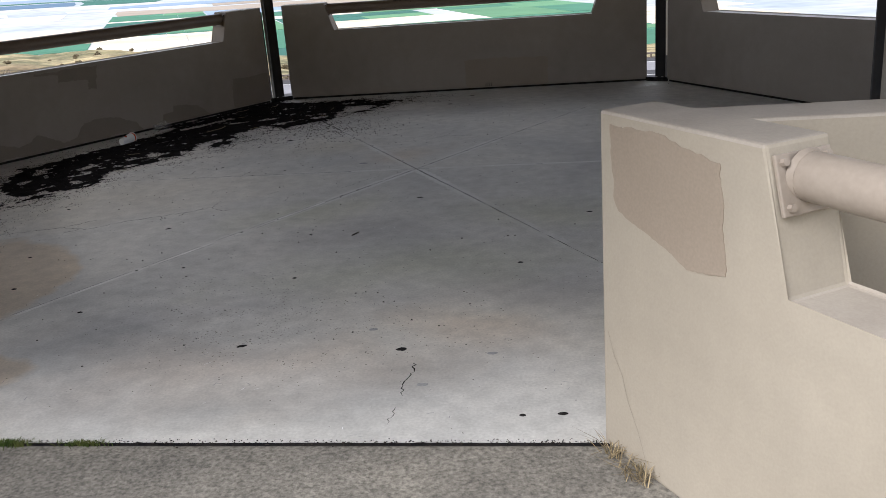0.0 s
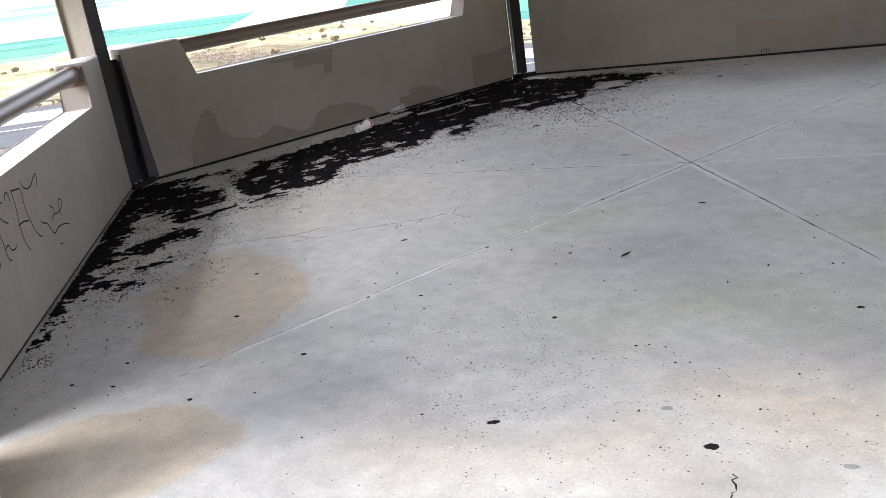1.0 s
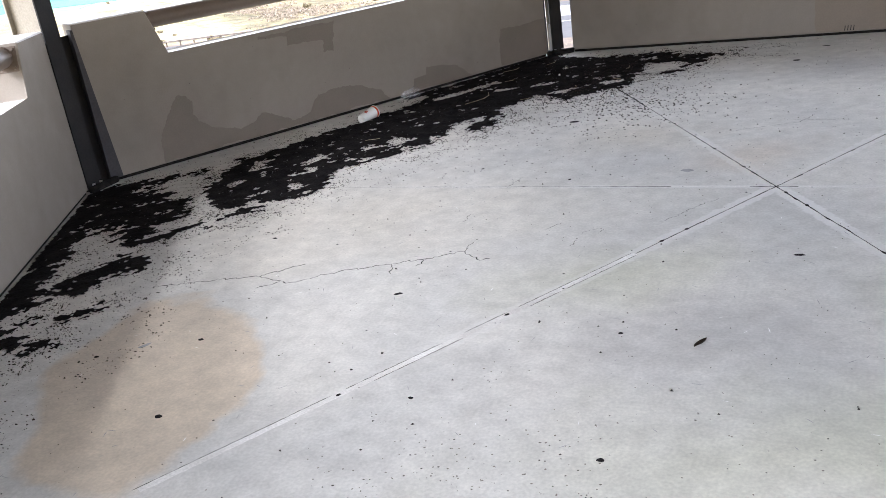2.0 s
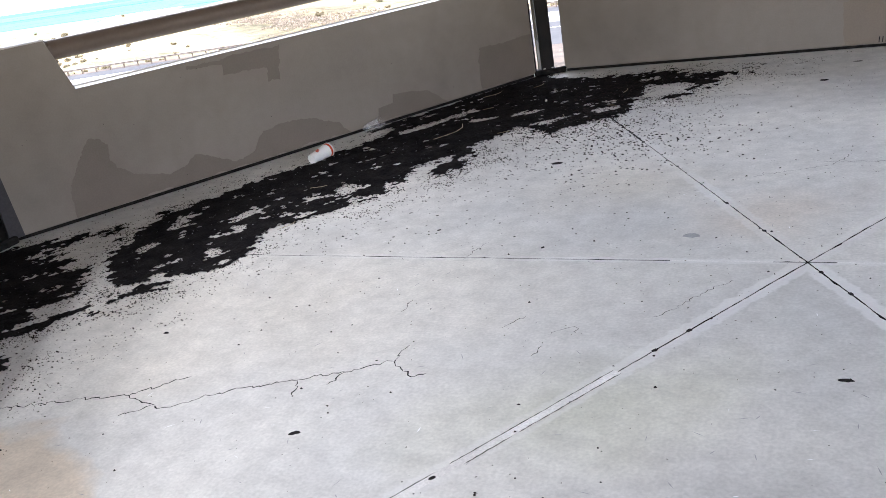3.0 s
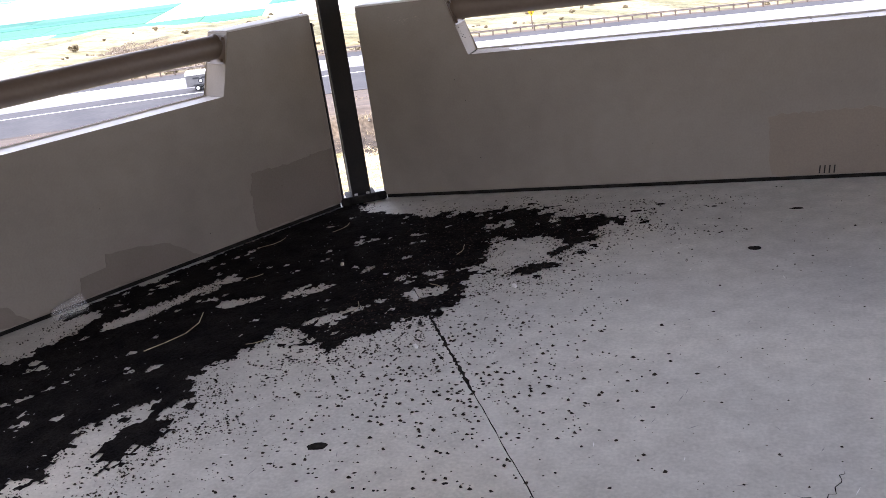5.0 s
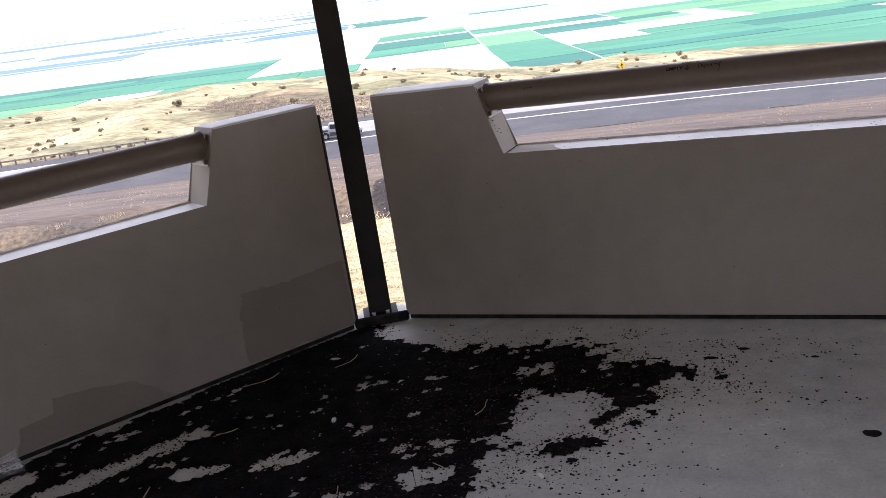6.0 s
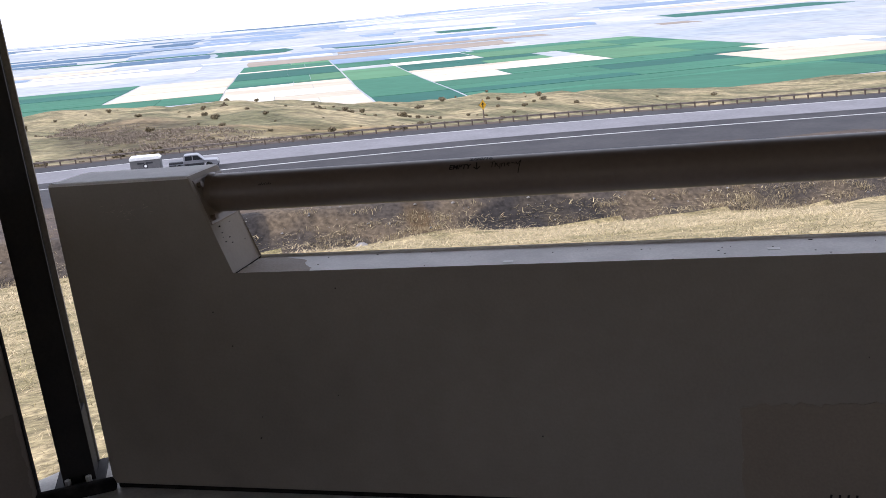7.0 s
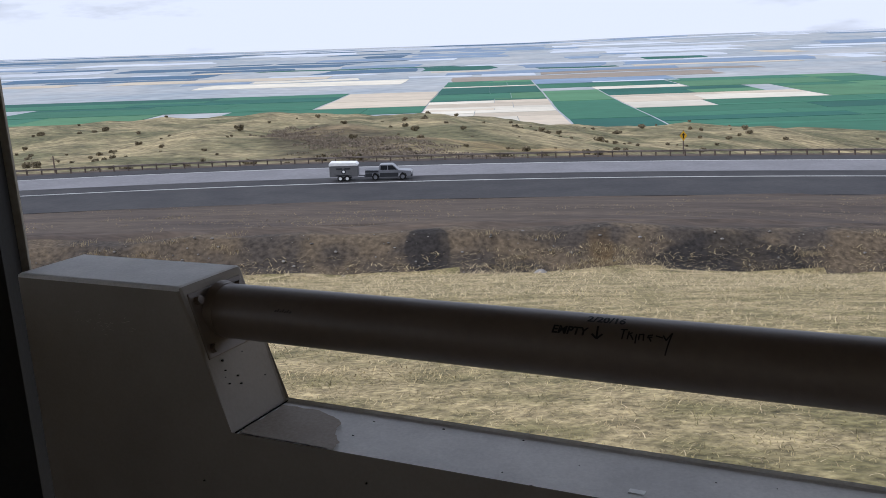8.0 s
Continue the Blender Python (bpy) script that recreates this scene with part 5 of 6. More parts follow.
for i, pts in enumerate((((-2.66, -1.42), (-2.40, -1.33), (-2.17, -1.25), (-1.96, -1.31), (-1.78, -1.16), (-1.56, -1.06), (-1.40, -0.98), (-1.28, -0.89), (-1.27, -0.78)), ((-1.28, -0.89), (-1.17, -0.99), (-1.12, -0.96)), ((-2.17, -1.25), (-2.0, -1.1)), ((-1.42, -1.0), (-1.44, -1.08)), ((-2.02, -1.30), (-2.1, -1.38)),
                         ((-1.56, -1.06), (-1.53, -1.16)), ((0.49, -3.34), (0.505, -3.43), (0.47, -3.52), (0.49, -3.63)), ((0.48, -3.72), (0.47, -3.84)), ((-0.47, -0.5), (-0.39, -0.40), (-0.33, -0.28), (-0.24, -0.17)), ((-1.37, 0.01), (-1.36, 0.09), (-1.33, 0.17)),
                         ((-0.80, -0.80), (-0.79, -0.73)), ((-0.80, -0.66), (-0.76, -0.61), (-0.72, -0.58), (-0.70, -0.63)), ((-1.42, -0.53), (-1.43, -0.42)), ((-0.98, -0.62), (-0.92, -0.52)), ((-0.3, 1.0), (0.05, 1.15), (0.12, 1.32)), ((0.0, 1.2), (0.3, 1.18)))):
    crack(pts, 0.007 if i < 7 else 0.0035, seed=i)


def floor_spot(x, y, rx, ry, turn, material=None, h=0.0022):
    rg = random.Random(int(x * 1000 + y * 77))
    bm = bmesh.new()
    n = 14
    q = Matrix.Rotation(radians(turn), 2)
    ring = []
    for i in range(n):
        a = 2 * math.pi * i / n
        d = q @ Vector((rx * math.cos(a), ry * math.sin(a))) * rg.uniform(0.8, 1.15)
        ring.append(Vector((x + d.x, y + d.y)))
    low = [bm.verts.new((p.x, p.y, 0.0002)) for p in ring]
    up = [bm.verts.new((x + (p.x - x) * 0.8, y + (p.y - y) * 0.8, h)) for p in ring]
    bm.faces.new(up)
    for i in range(n):
        bm.faces.new((low[i], low[(i + 1) % n], up[(i + 1) % n], up[i]))
    part("gum_spot", bm, material or M_BLACKJOINT, floor)


for x, y, rx, ry, t in ((0.42, -3.22, 0.024, 0.017, 0), (-0.29, -3.165, 0.024, 0.013, 20), (1.08, -3.77, 0.019, 0.012, 0), (0.94, -3.78, 0.012, 0.009, 0), (-1.39, -1.36, 0.020, 0.010, 30), (0.15, -0.83, 0.022, 0.01, 0),
                        (-1.36, 1.31, 0.035, 0.02, 10), (-1.64, 0.32, 0.011, 0.007, 40), (-1.06, 0.12, 0.011, 0.007, 70), (-0.07, 2.88, 0.026, 0.022, 0), (0.12, 3.36, 0.03, 0.012, 0), (-0.49, 3.49, 0.026, 0.011, 0), (-0.60, 3.40, 0.03, 0.012, 0), (-0.24, 3.43, 0.014, 0.008, 0),
                        (-0.40, -1.58, 0.009, 0.007, 0), (0.87, -2.18, 0.014, 0.01, 0), (-2.82, -1.70, 0.04, 0.022, 30), (-1.82, -2.39, 0.015, 0.011, 0), (-2.04, -1.86, 0.013, 0.009, 0), (-1.26, -2.74, 0.014, 0.010, 0), (-0.29, -2.33, 0.013, 0.010, 0), (-1.54, -3.15, 0.012, 0.010, 0), (-2.37, -0.80, 0.013, 0.009, 0), (-0.98, -2.12, 0.010, 0.007, 0),
                        (-2.06, -2.89, 0.011, 0.008, 0), (-1.97, -3.09, 0.012, 0.007, 0), (-2.18, -3.10, 0.012, 0.008, 0), (-2.41, -2.06, 0.012, 0.008, 0), (1.5, -1.1, 0.03, 0.012, 0), (1.25, -1.3, 0.018, 0.01, 0)):
    floor_spot(x, y, rx, ry, t)
for a, r in ((300, 0.10), (300, 0.30), (240, 0.66), (240, 0.83), (120, 0.36), (120, 0.74), (240, 1.72), (240, 2.48)):
    floor_spot(r * math.cos(radians(a)), r * math.sin(radians(a)), 0.013, 0.008, a)
for x, y, rx, ry, t in ((0.26, -3.01, 0.022, 0.015, 0), (0.55, -3.54, 0.022, 0.015, 0), (0.80, -3.27, 0.02, 0.014, 0), (-2.26, -1.94, 0.03, 0.012, 60), (-0.46, 0.26, 0.035, 0.024, 0)):
    floor_spot(x, y, rx, ry, t, M_SPOT, h=0.0012)


def scuffs(name, material, n, long, wide, seed, z):
    """Short hairline marks left by trowel and feet, lying every way."""
    rg = random.Random(seed)
    verts, faces = [], []
    while len(faces) < n:
        x, y = rg.uniform(-3.4, 3.0), rg.uniform(-3.95, 3.3)
        if not inside(x, y, 0.1) or noise.noise(Vector((x * 1.3, y * 1.3, seed))) < -0.05:
            continue
        a, ln, w = rg.uniform(0, 3.14), long * rg.uniform(0.3, 1.0), wide * rg.uniform(0.5, 1.0)
        dx, dy = math.cos(a) * ln / 2, math.sin(a) * ln / 2
        px, py = -math.sin(a) * w / 2, math.cos(a) * w / 2
        k = len(verts)
        verts += [(x - dx, y - dy, z), (x + px, y + py, z), (x + dx, y + dy, z), (x - px, y - py, z)]
        faces.append((k, k + 1, k + 2, k + 3))
    me = bpy.data.meshes.new(name)
    me.from_pydata(verts, [], faces)
    me.materials.append(material)
    o = new(name, me)
    o.parent = floor


scuffs("dark_scuffs", M_SPOT, 420, 0.05, 0.004, 3, 0.0004)
scuffs("pale_scuffs", M_CUP, 160, 0.045, 0.004, 5, 0.0005)
scuffs("pock_marks", M_LEAF, 260, 0.012, 0.005, 8, 0.0006)


def pitted_patch(x0, y0, sx, sy, n, seed, grain=1.0, material=None):
    """Worn ground where the dark aggregate shows as specks."""
    rg = random.Random(seed)
    verts, faces = [], []
    while len(faces) < n:
        x, y = rg.gauss(x0, sx), rg.gauss(y0, sy)
        if not inside(x, y, 0.1) or noise.noise(Vector((x * 4, y * 4, seed))) < -0.1:
            continue
        a, r = rg.uniform(0, 6.28), grain * rg.uniform(0.0013, 0.0042)
        k = len(verts)
        verts += [(x + r * rg.uniform(0.5, 1.4) * math.cos(a + i * 1.257), y + r * rg.uniform(0.5, 1.2) * math.sin(a + i * 1.257), 0.0007) for i in range(5)]
        faces.append(tuple(range(k, k + 5)))
    me = bpy.data.meshes.new("aggregate_specks")
    me.from_pydata(verts, [], faces)
    me.materials.append(material or M_SPECK)
    new("aggregate_specks", me).parent = floor


for x, y, sx, sy, n in ((-0.45, -2.75, 0.32, 0.30, 620), (-0.05, -3.1, 0.45, 0.22, 420), (0.6, -2.9, 0.6, 0.4, 260), (-1.0, 0.4, 0.8, 0.8, 260), (0.2, 2.3, 0.9, 0.7, 240)):
    pitted_patch(x, y, sx, sy, n, int(50 + 10 * x + y))
for x, y, sx, sy, n in ((-1.75, 1.25, 0.35, 0.40, 170), (-1.15, 1.2, 0.35, 0.45, 150), (-2.25, 0.35, 0.30, 0.25, 90), (-1.0, 2.3, 0.3, 0.4, 90), (-3.05, -0.35, 0.26, 0.22, 260), (-3.25, -0.1, 0.2, 0.2, 160)):
    pitted_patch(x, y, sx, sy, n, int(90 + 10 * x + y), 1.9, M_GRAINS)

# the joint from west to east is filled nearly flush
for a, stretches in ((180, ((0.12, 0.5),)), (0, ((0.10, 0.9), (0.95, 2.2), (2.3, 3.4)))):
    for x0, x1 in stretches:
        bm = bmesh.new()
        box(bm, x0, x1, -0.0052, 0.0052, -0.004, 0.0006, Matrix.Rotation(radians(a), 4, "Z"))
        part("joint_filler", bm, M_BEAD, floor)

# grit packed into the north-west joint
p, q = (Matrix.Rotation(radians(120), 4, "Z") @ Vector((x, 0, 0)) for x in (1.9, 2.75))
crack(((p.x, p.y), (q.x, q.y)), 0.016, seed=41, jitter=0.0015)

# tooled joint towards the south-west corner: a pale bead between two dark arrises
bm = bmesh.new()
bead = Matrix.Rotation(radians(240), 4, "Z")
rg = random.Random(12)
prev = None
for i in range(92):
    x, w = 1.0 + i * 0.024, 0.0145 + rg.uniform(-0.0025, 0.0015)
    now = [bm.verts.new(bead @ Vector((x, s * w, z))) for s, z in ((-1, 0.0003), (-0.5, 0.0012), (0.5, 0.0012), (1, 0.0003))]
    if prev:
        for j in range(3):
            bm.faces.new((prev[j], now[j], now[j + 1], prev[j + 1]))
    prev = now
part("joint_bead", bm, M_BEAD, floor, "pale mortar filling the joint", smooth=True)
for s, spans in ((-1, ((1.0, 1.65), (1.70, 1.92), (2.02, 2.44), (2.5, 3.2))), (1, ((1.0, 1.42), (1.45, 1.62), (1.95, 2.35)))):
    for x0, x1 in spans:
        p, q = bead @ Vector((x0, s * 0.0155, 0)), bead @ Vector((x1, s * 0.0155, 0))
        crack(((p.x, p.y), (q.x, q.y)), 0.0042, seed=int(x0 * 100) + s, jitter=0.0007)


# ---- litter ----
def lathe(bm, prof, n=28):
    """Turn (radius, height) points round the z axis."""
    rings = []
    for r, z in prof:
        rings.append([bm.verts.new((r * math.cos(2 * math.pi * i / n), r * math.sin(2 * math.pi * i / n), z)) for i in range(n)])
    for a, b in zip(rings, rings[1:]):
        for i in range(n):
            bm.faces.new((a[i], a[(i + 1) % n], b[(i + 1) % n], b[i]))
    return rings


def lying(x, y, turn, r0, r1, length):
    """Pose of a tapered cup on its side: its axis points to turn degrees, the wide end ahead."""
    lean = math.degrees(math.atan2(r1 - r0, length))
    return pose(x, y, 0.0, 0, 0, turn) @ pose(0, 0, 0, 0, 90 - lean, 0) @ Matrix.Translation((-r0 * math.cos(radians(lean)) * 1.0, 0, 0)) @ Matrix.Translation((0, 0, 0))


def paper_cup():
    c = thing("paper_cup", lying(-3.055, 1.47, 77, 0.031, 0.046, 0.165), "white paper cup with red rim lying on black grit", "cup")
    bm = bmesh.new()
    rings = lathe(bm, [(0.029, 0.006), (0.031, 0.0), (0.0439, 0.148)])
    bm.faces.new(rings[0][::-1])
    part("cup_body", bm, M_CUP, c, smooth=True)
    bm = bmesh.new()
    lathe(bm, [(0.0439, 0.148), (0.0455, 0.163)])
    part("printed_band", bm, M_RED, c, "red-orange band", smooth=True)
    bm = bmesh.new()
    rings = lathe(bm, [(0.0455, 0.163), (0.0485, 0.164), (0.0485, 0.170), (0.044, 0.172), (0.044, 0.168)])
    part("rolled_rim", bm, M_CUP, c, smooth=True)
    bm = bmesh.new()
    lathe(bm, [(0.0445, 0.168), (0.0415, 0.130), (0.030, 0.008), (0.001, 0.008)])
    part("cup_lining", bm, M_CUP, c, smooth=True)
    bm = bmesh.new()
    for k, z in enumerate((0.05, 0.06, 0.07)):
        box(bm, 0.0, 0.004, -0.012, 0.012 - 0.004 * k, z, z + 0.004, pose(0, 0, 0, 0, 0, 200) @ Matrix.Translation((0.0355 + 0.0009 * k, 0, 0)))
    part("print_bars", bm, M_RED, c)


paper_cup()


def clear_cup():
    c = thing("plastic_cup", lying(-3.03, 2.16, 58, 0.030, 0.045, 0.145), "clear crumpled plastic cup lying against the parapet foot", "cup")
    bm = bmesh.new()
    prof = [(0.0455, 0.145), (0.0475, 0.145), (0.0475, 0.139), (0.0445, 0.138), (0.042, 0.11), (0.0395, 0.075), (0.037, 0.045), (0.031, 0.004), (0.025, 0.0), (0.001, 0.004)]
    lathe(bm, prof)
    for v in bm.verts:
        k = 1 + 0.06 * noise.noise(v.co * 30)
        v.co.x *= k
        v.co.y *= k
    part("cup_wall", bm, M_CLEAR, c, smooth=True)


clear_cup()


def dry_leaf():
    bm = bmesh.new()
    n = 9
    up, dn = [], []
    for i in range(n):
        t = i / (n - 1)
        w = 0.010 * math.sin(math.pi * t) ** 0.7 + 0.0008
        z = 0.004 + 0.008 * (t - 0.4) ** 2
        x = -0.035 + 0.07 * t
        up.append((bm.verts.new((x, w, z + 0.004)), bm.verts.new((x, 0, z)), bm.verts.new((x, -w, z + 0.005))))
    for a, b in zip(up, up[1:]):
        bm.faces.new((a[0], a[1], b[1], b[0]))
        bm.faces.new((a[1], a[2], b[2], b[1]))
    bmesh.ops.solidify(bm, geom=bm.faces[:], thickness=0.0012)
    ob = finish(bm, "dry_leaf", M_LEAF)
    ob.matrix_world = pose(-0.12, -1.62, 0.0, 0, 0, 62)
    tagged(ob, "small curled dark dry leaf on the concrete", "leaf")


dry_leaf()


def twig(pts, r=0.002, material=None):
    bm = bmesh.new()
    for a, b in zip(pts, pts[1:]):
        tube(bm, a, b, r, r * 0.85, n=5)
    ob = finish(bm, "straw_stalk", material or M_STRAW)
    tagged(ob, "pale dry straw stalk lying on black grit", "straw", "straw on the grit")


rng = random.Random(8)
for x, y, ln, a in ((-2.37, 1.88, 0.36, 70), (-2.45, 2.99, 0.17, 48), (-2.12, 3.2, 0.14, 60), (-1.35, 2.85, 0.12, 70), (-1.30, 2.45, 0.10, 120), (-1.95, 1.95, 0.08, 15), (-2.3, 2.6, 0.08, 30), (-1.62, 2.25, 0.09, 80), (-2.75, 0.95, 0.1, 20), (-2.55, 0.3, 0.12, 65)):
    pts = []
    for k in range(5):
        t = k / 4
        b = radians(a + 18 * math.sin(t * 3 + x))
        pts.append((x + ln * t * math.cos(b), y + ln * t * math.sin(b), 0.012 + 0.004 * math.sin(3 * t)))
    twig(pts, 0.0022 if ln > 0.2 else 0.0016)
for x, y in ((-1.88, 2.76), (-1.00, 2.49), (-1.25, 1.95)):
    bm = box(bmesh.new(), -0.011, 0.011, -0.007, 0.007, 0.0, 0.012, bevel=0.003)
    ob = finish(bm, "paper_scrap", M_CUP)
    ob.matrix_world = pose(x, y, 0.006, 8, 5, 40 * x)
    tagged(ob, "tiny white paper scrap on the grit", "scrap")


# ---- weeds in the entrance joint ----
def blades(name, spots, n, length, material, label, category, seed, lean=0.6, width=0.0035):
    rg = random.Random(seed)
    verts, faces = [], []
    for _ in range(n):
        x, y, sx, sy, z = rg.choice(spots)
        x, y = x + rg.gauss(0, sx), y + rg.gauss(0, sy)
        a, ln = rg.uniform(0, 6.28), length * rg.uniform(0.4, 1.1)
        dx, dy = math.cos(a), math.sin(a)
        l1, l2 = lean * ln * rg.uniform(0.1, 0.6), lean * ln * rg.uniform(0.5, 1.3)
        k = len(verts)
        w = width * rg.uniform(0.6, 1.2)
        px, py = -dy * w / 2, dx * w / 2
        verts += [(x + px, y + py, z), (x - px, y - py, z), (x + dx * l1 + px * 0.8, y + dy * l1 + py * 0.8, z + ln * 0.55), (x + dx * l1 - px * 0.8, y + dy * l1 - py * 0.8, z + ln * 0.55), (x + dx * l2, y + dy * l2, z + ln * rg.uniform(0.6, 0.95))]
        faces += [(k, k + 1, k + 3, k + 2), (k + 2, k + 3, k + 4)]
    me = bpy.data.meshes.new(name)
    me.from_pydata(verts, [], faces)
    me.materials.append(material)
    return tagged(new(name, me), label, category, kind="stuff")


JY = -EDGE - 0.003
blades("joint_moss", [(-0.93, JY, 0.045, 0.008, -0.006), (-0.60, JY, 0.04, 0.007, -0.006), (-0.86, JY, 0.03, 0.01, -0.006)], 900, 0.024, M_MOSS, "green moss and grass in the entrance joint", "grass", 4)
blades("dry_weeds", [(1.235, -4.03, 0.012, 0.02, -0.008), (1.275, -4.11, 0.014, 0.03, -0.008), (1.315, -4.17, 0.014, 0.02, -0.008)], 120, 0.075, M_TUFT, "dry weeds at the foot of the entrance wall", "grass", 6, lean=1.5)


# ---- lettering on the north rail ----
def on_pipe(text, x, up, size, parent, lean=0.0):
    """Marker lettering wrapped on the pipe: up is the angle above the level of its axis, on the inner side."""
    cu = bpy.data.curves.new("lettering", "FONT")
    cu.body, cu.size, cu.offset = text, size, 0.0007
    ob = new("lettering", cu)
    me = bpy.data.meshes.new_from_object(ob.evaluated_get(bpy.context.evaluated_depsgraph_get()))
    bpy.data.objects.remove(ob)
    wrap(me, x, up, lean)
    me.materials.append(M_INK)
    o = new("lettering", me)
    o.parent = parent
    o["label"] = "black marker lettering"
    return o


def wrap(me, x, up, lean=0.0):
    r, zc, yc = 0.0598, 0.995, THICK / 2
    for v in me.vertices:
        a = radians(up) + v.co.y / r
        v.co = Vector((x + v.co.x + lean * v.co.y, yc - r * math.cos(a), zc + r * math.sin(a)))


def bars_on_pipe(bars, x, up, parent):
    """Plain bars and strokes (x0, y0, x1, y1, width) wrapped on the pipe."""
    bm = bmesh.new()
    for x0, y0, x1, y1, w in bars:
        d = Vector((x1 - x0, y1 - y0)).normalized() * w / 2
        prev = None
        for k in range(5):
            t = k / 4
            px, py = x0 + (x1 - x0) * t, y0 + (y1 - y0) * t
            now = [bm.verts.new((px - d.y, py + d.x, 0)), bm.verts.new((px + d.y, py - d.x, 0))]
            if prev:
                bm.faces.new((prev[0], prev[1], now[1], now[0]))
            prev = now
    me = bpy.data.meshes.new("marker_bars")
    bm.to_mesh(me)
    bm.free()
    wrap(me, x, up)
    me.materials.append(M_INK)
    o = new("marker_bars", me)
    o.parent = parent
    return o


north_rail = scene.objects["handrail"]
on_pipe("EMPTY", -0.752, 38, 0.021, north_rail, 0.1)
bars_on_pipe([(0.0, 0.018, 0.002, -0.006, 0.0034), (-0.008, 0.002, 0.002, -0.006, 0.0032), (0.011, 0.003, 0.002, -0.006, 0.0032)], -0.672, 40, north_rail)
on_pipe("2/20/16", -0.695, 66, 0.022, north_rail)
WORD = [(0.0, 0.016, 0.012, 0.017), (0.006, 0.016, 0.005, -0.002), (0.015, 0.014, 0.014, -0.001), (0.015, 0.008, 0.021, 0.012), (0.018, 0.008, 0.024, -0.001), (0.028, 0.01, 0.028, -0.007), (0.033, 0.011, 0.033, -0.001), (0.033, 0.009, 0.040, 0.011),
        (0.040, 0.011, 0.041, -0.001), (0.046, 0.005, 0.055, 0.007), (0.055, 0.011, 0.047, 0.009), (0.047, 0.009, 0.054, -0.001), (0.060, 0.010, 0.072, 0.007), (0.072, 0.012, 0.078, 0.003), (0.086, 0.018, 0.078, 0.003), (0.086, 0.018, 0.079, -0.022)]
bars_on_pipe([(*bar, 0.0024) for bar in WORD], -0.632, 39, north_rail)
bars_on_pipe([(0.006 * k, 0.0, 0.006 * k + 0.004, 0.007 if k % 2 else 0.004, 0.0022) for k in range(7)], -1.34, 26, north_rail)

# small black marks at the foot of the north parapet
bm = bmesh.new()
for k in range(4):
    stroke(bm, [(0.245 + 0.022 * k, 0.035), (0.249 + 0.022 * k, 0.075)], 0.006, y=-0.0055)
part("marker_marks", bm, M_INK, walls[90], "row of short black marks")
bm = bmesh.new()
rng = random.Random(14)
for a in (90, 150):
    bm = bmesh.new()
    for _ in range(16):
        x, z, s = rng.uniform(-1.9, 1.9), rng.uniform(0.06, 0.72), rng.uniform(0.0015, 0.0035)
        box(bm, x, x + s, -0.004, 0.001, z, z + s)
    part("paint_chips", bm, M_BLACKJOINT, walls[a])

# ---- grass, bank stones and dry tufts ----
def lawn(name, stands, material, label, seed):
    rg = np.random.RandomState(seed)
    sets = []
    for n, u0, u1, half, ln in stands:
        u = u0 + (u1 - u0) * rg.rand(n) ** (0.85)
        v = (rg.rand(n) * 2 - 1) * half * u + 0.05 * u
        sets.append((u, v, np.full(n, ln)))
    u, v, ln = (np.concatenate([s[k] for s in sets]) for k in range(3))
    bend = np.array([road_u(b) - 112.0 for b in v])
    cut = u - bend * 0.55 < 48.2
    x, y = u * UX + v * UY, u * UY - v * UX
    cut &= np.hypot(x, y) > 4.75
    u, v, ln, x, y = (k[cut] for k in (u, v, ln, x, y))
    z = np.array([land(a, b) for a, b in zip(u, v)]) - 0.01
    n = len(u)
    a = rg.rand(n) * 6.283
    ln = ln * (0.4 + 0.8 * rg.rand(n))
    rise = 0.08 + 0.34 * rg.rand(n)
    out = 0.7 + 0.7 * rg.rand(n)
    w = ln * 0.055
    dx, dy = np.cos(a), np.sin(a)
    verts = np.empty((n, 5, 3))
    verts[:, 0] = np.stack([x - dy * w, y + dx * w, z], 1)
    verts[:, 1] = np.stack([x + dy * w, y - dx * w, z], 1)
    mx, my, mz = x + dx * ln * out * 0.4, y + dy * ln * out * 0.4, z + ln * rise * 0.8
    verts[:, 2] = np.stack([mx + dy * w * 0.7, my - dx * w * 0.7, mz], 1)
    verts[:, 3] = np.stack([mx - dy * w * 0.7, my + dx * w * 0.7, mz], 1)
    verts[:, 4] = np.stack([x + dx * ln * out, y + dy * ln * out, z + ln * rise], 1)
    k = np.arange(n)[:, None] * 5
    quads, tris = (k + [0, 1, 2, 3]).tolist(), (k + [3, 2, 4]).tolist()
    me = bpy.data.meshes.new(name)
    me.from_pydata(verts.reshape(-1, 3).tolist(), [], quads + tris)
    me.materials.append(material)
    tagged(new(name, me), label, "grass", kind="stuff")


lawn("lawn_grass", ((80000, 4.8, 16, 0.75, 0.085), (52000, 14, 30, 0.72, 0.15), (14000, 28, 44, 0.7, 0.24)), M_BLADE, "dry yellow-green grass on the slope below the shelter", 2)
lawn("straw_grass", ((9000, 5.5, 20, 0.75, 0.10), (12000, 18, 34, 0.72, 0.18), (26000, 30, 46.8, 0.7, 0.26), (7000, 44.5, 47.5, 0.75, 0.36)), M_STRAWGRASS, "bleached straw-coloured grass nearer the bank", 3)


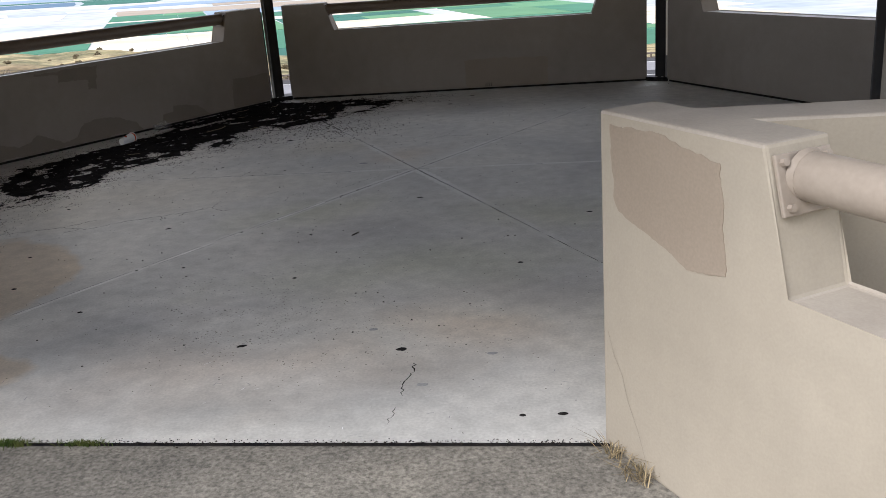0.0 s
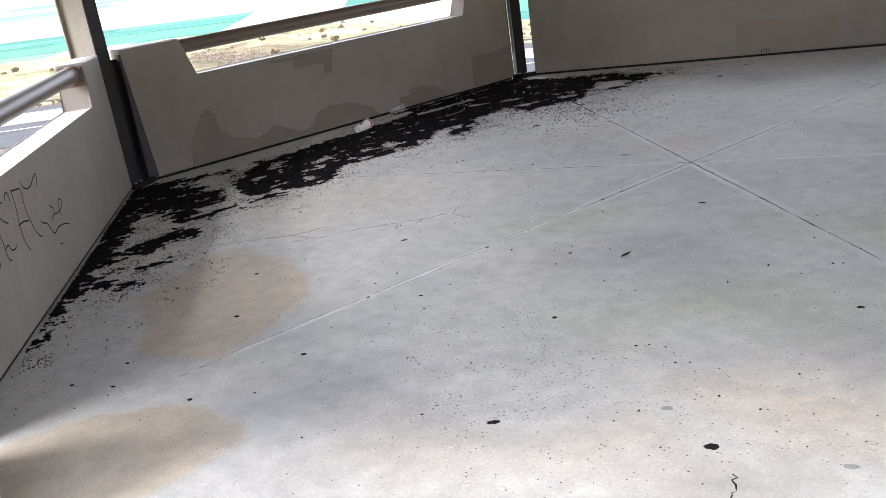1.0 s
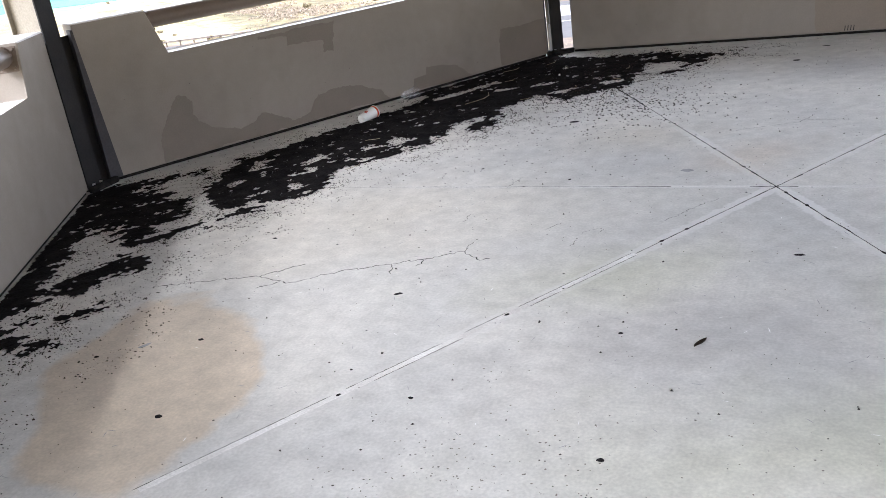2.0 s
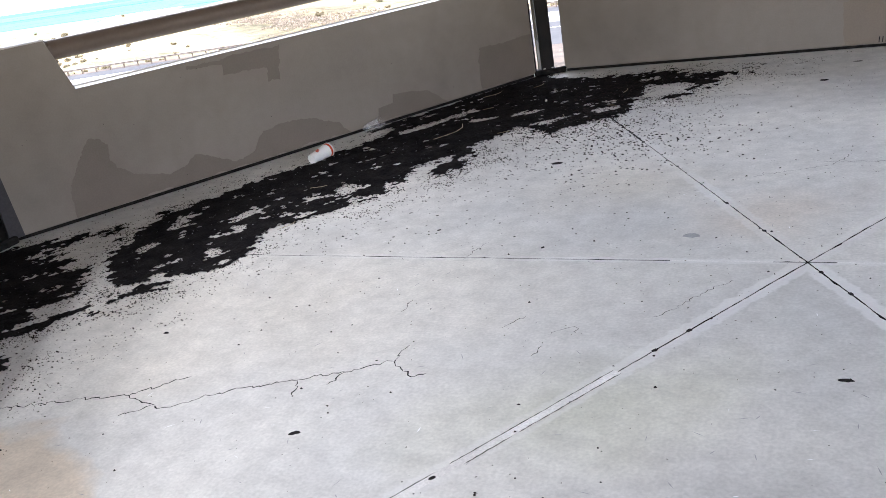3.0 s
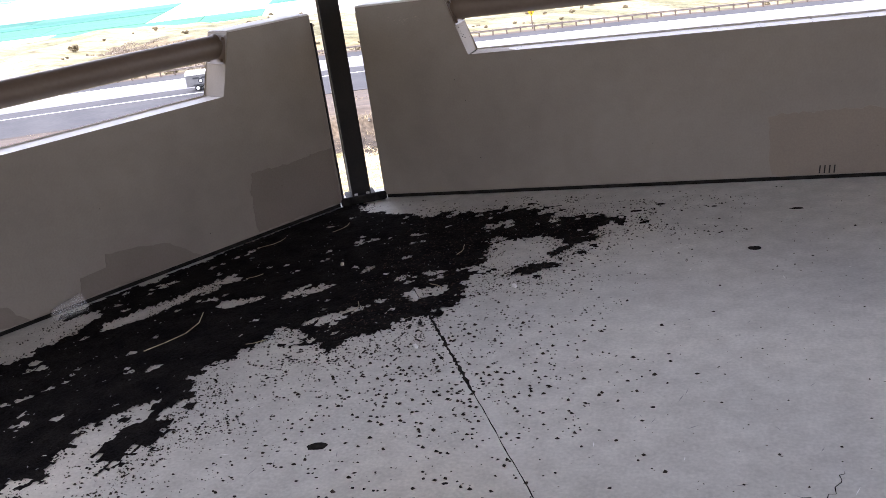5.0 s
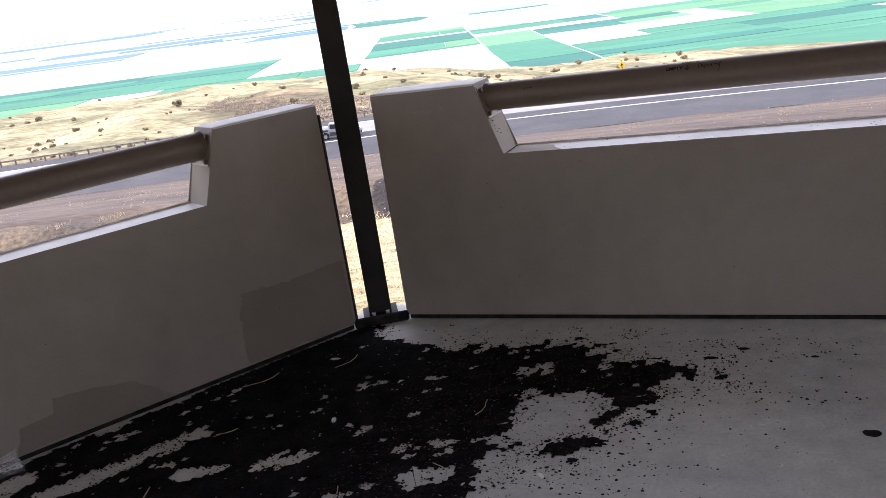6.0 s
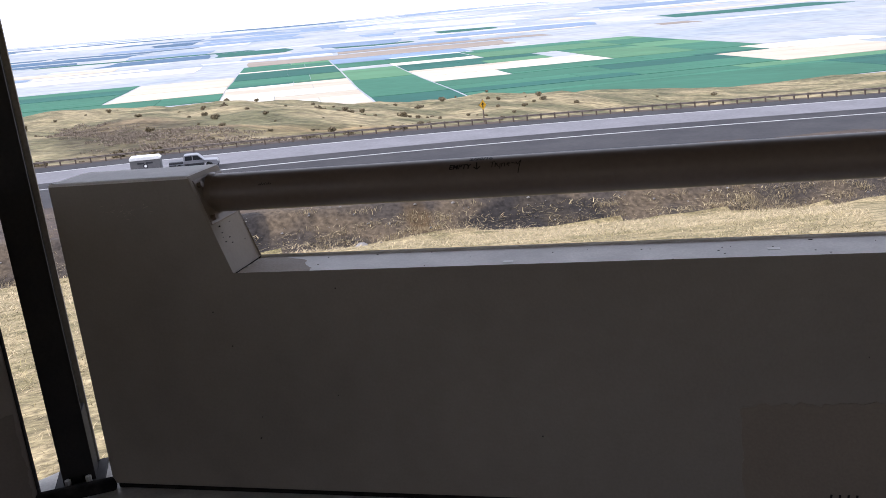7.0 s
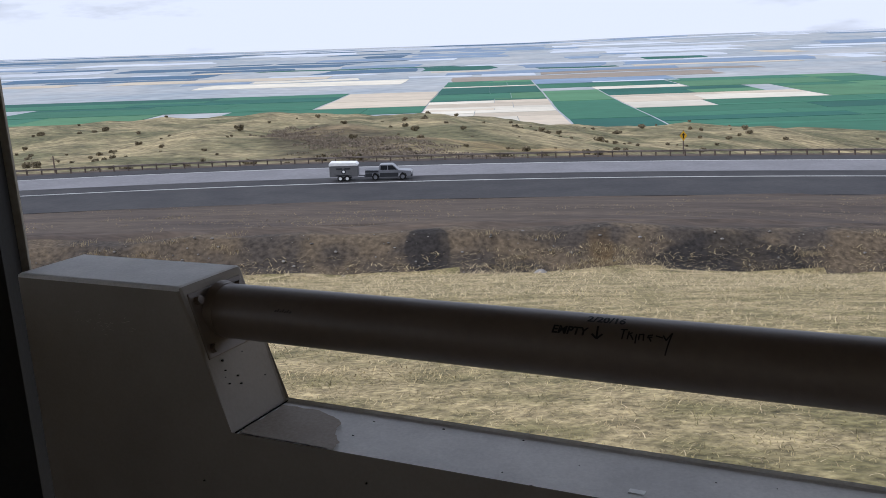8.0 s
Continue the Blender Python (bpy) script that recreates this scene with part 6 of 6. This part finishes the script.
def bank_cover():
    rg = random.Random(31)
    bm = bmesh.new()
    for _ in range(330):
        v = rg.uniform(-38, 42)
        u = 46.0 + (road_u(v) - 112.0) * 0.55 + rg.uniform(0.2, 3.6)
        x, y = uv_xy(u, v)
        s = rg.choice((0.025, 0.03, 0.04, 0.05, 0.06, 0.09))
        rounded_rock(bm, (x, y, land(u, v) + s * 0.25), (s * rg.uniform(0.8, 1.4), s, s * rg.uniform(0.5, 0.9)), rg)
    me = bpy.data.meshes.new("bank_stones")
    bm.to_mesh(me)
    bm.free()
    me.materials.append(M_ROCK)
    tagged(new("bank_stones", me), "pale stones strewn over the dark bank", "stones", kind="stuff")
    spots = []
    while len(spots) < 260:
        v = rg.uniform(-38, 42)
        if noise.noise(Vector((v * 0.16, 0.7, 2.0))) < -0.12 or -0.6 < v < 1.6 or 12.2 < v < 19.5 and rg.random() < 0.85:
            continue
        u = 46.2 + (road_u(v) - 112.0) * 0.55 + abs(rg.gauss(0, 1.3))
        x, y = uv_xy(u, v)
        spots.append((x, y, 0.35, 0.35, land(u, v) - 0.03))
    blades("dry_tufts", spots, 16000, 0.30, M_TUFT, "tufts of tall dry grass along the dark bank", "grass", 12, lean=0.8, width=0.017)


bank_cover()


def gravel_grass():
    """Thin lines of dry grass that run along the gravel between bank and road."""
    rg = random.Random(52)
    spots = []
    while len(spots) < 420:
        v = rg.uniform(-75, 95)
        row = rg.choice((53.5, 57, 60, 62, 69, 71, 80, 92))
        if noise.noise(Vector((v * 0.05, row * 1.7, 6.0))) < 0.0:
            continue
        u = row + (road_u(v) - 112.0) * (0.55 + 0.45 * max(0.0, min(1.0, (row - 50) / 45))) + rg.gauss(0, 0.5)
        x, y = uv_xy(u, v)
        spots.append((x, y, 0.8, 0.8, land(u, v) - 0.02))
    blades("verge_grass", spots, 12000, 0.10, M_VERGE, "sparse dry grass in lines along the gravel", "grass", 15, lean=2.0, width=0.06)


gravel_grass()


def rock(u, v, s):
    bm = bmesh.new()
    rounded_rock(bm, (0, 0, s * 0.35), (s, s * 0.8, s * 0.6), random.Random(int(v * 10)), 2)
    x, y = uv_xy(u, v)
    ob = finish(bm, "rock", M_ROCK)
    ob.matrix_world = pose(x, y, land(u, v) - 0.05)
    tagged(ob, "grey stone lying in the dry grass", "rock")


rock(7.3, 1.0, 0.07)
rock(44.9, 5.9, 0.35)
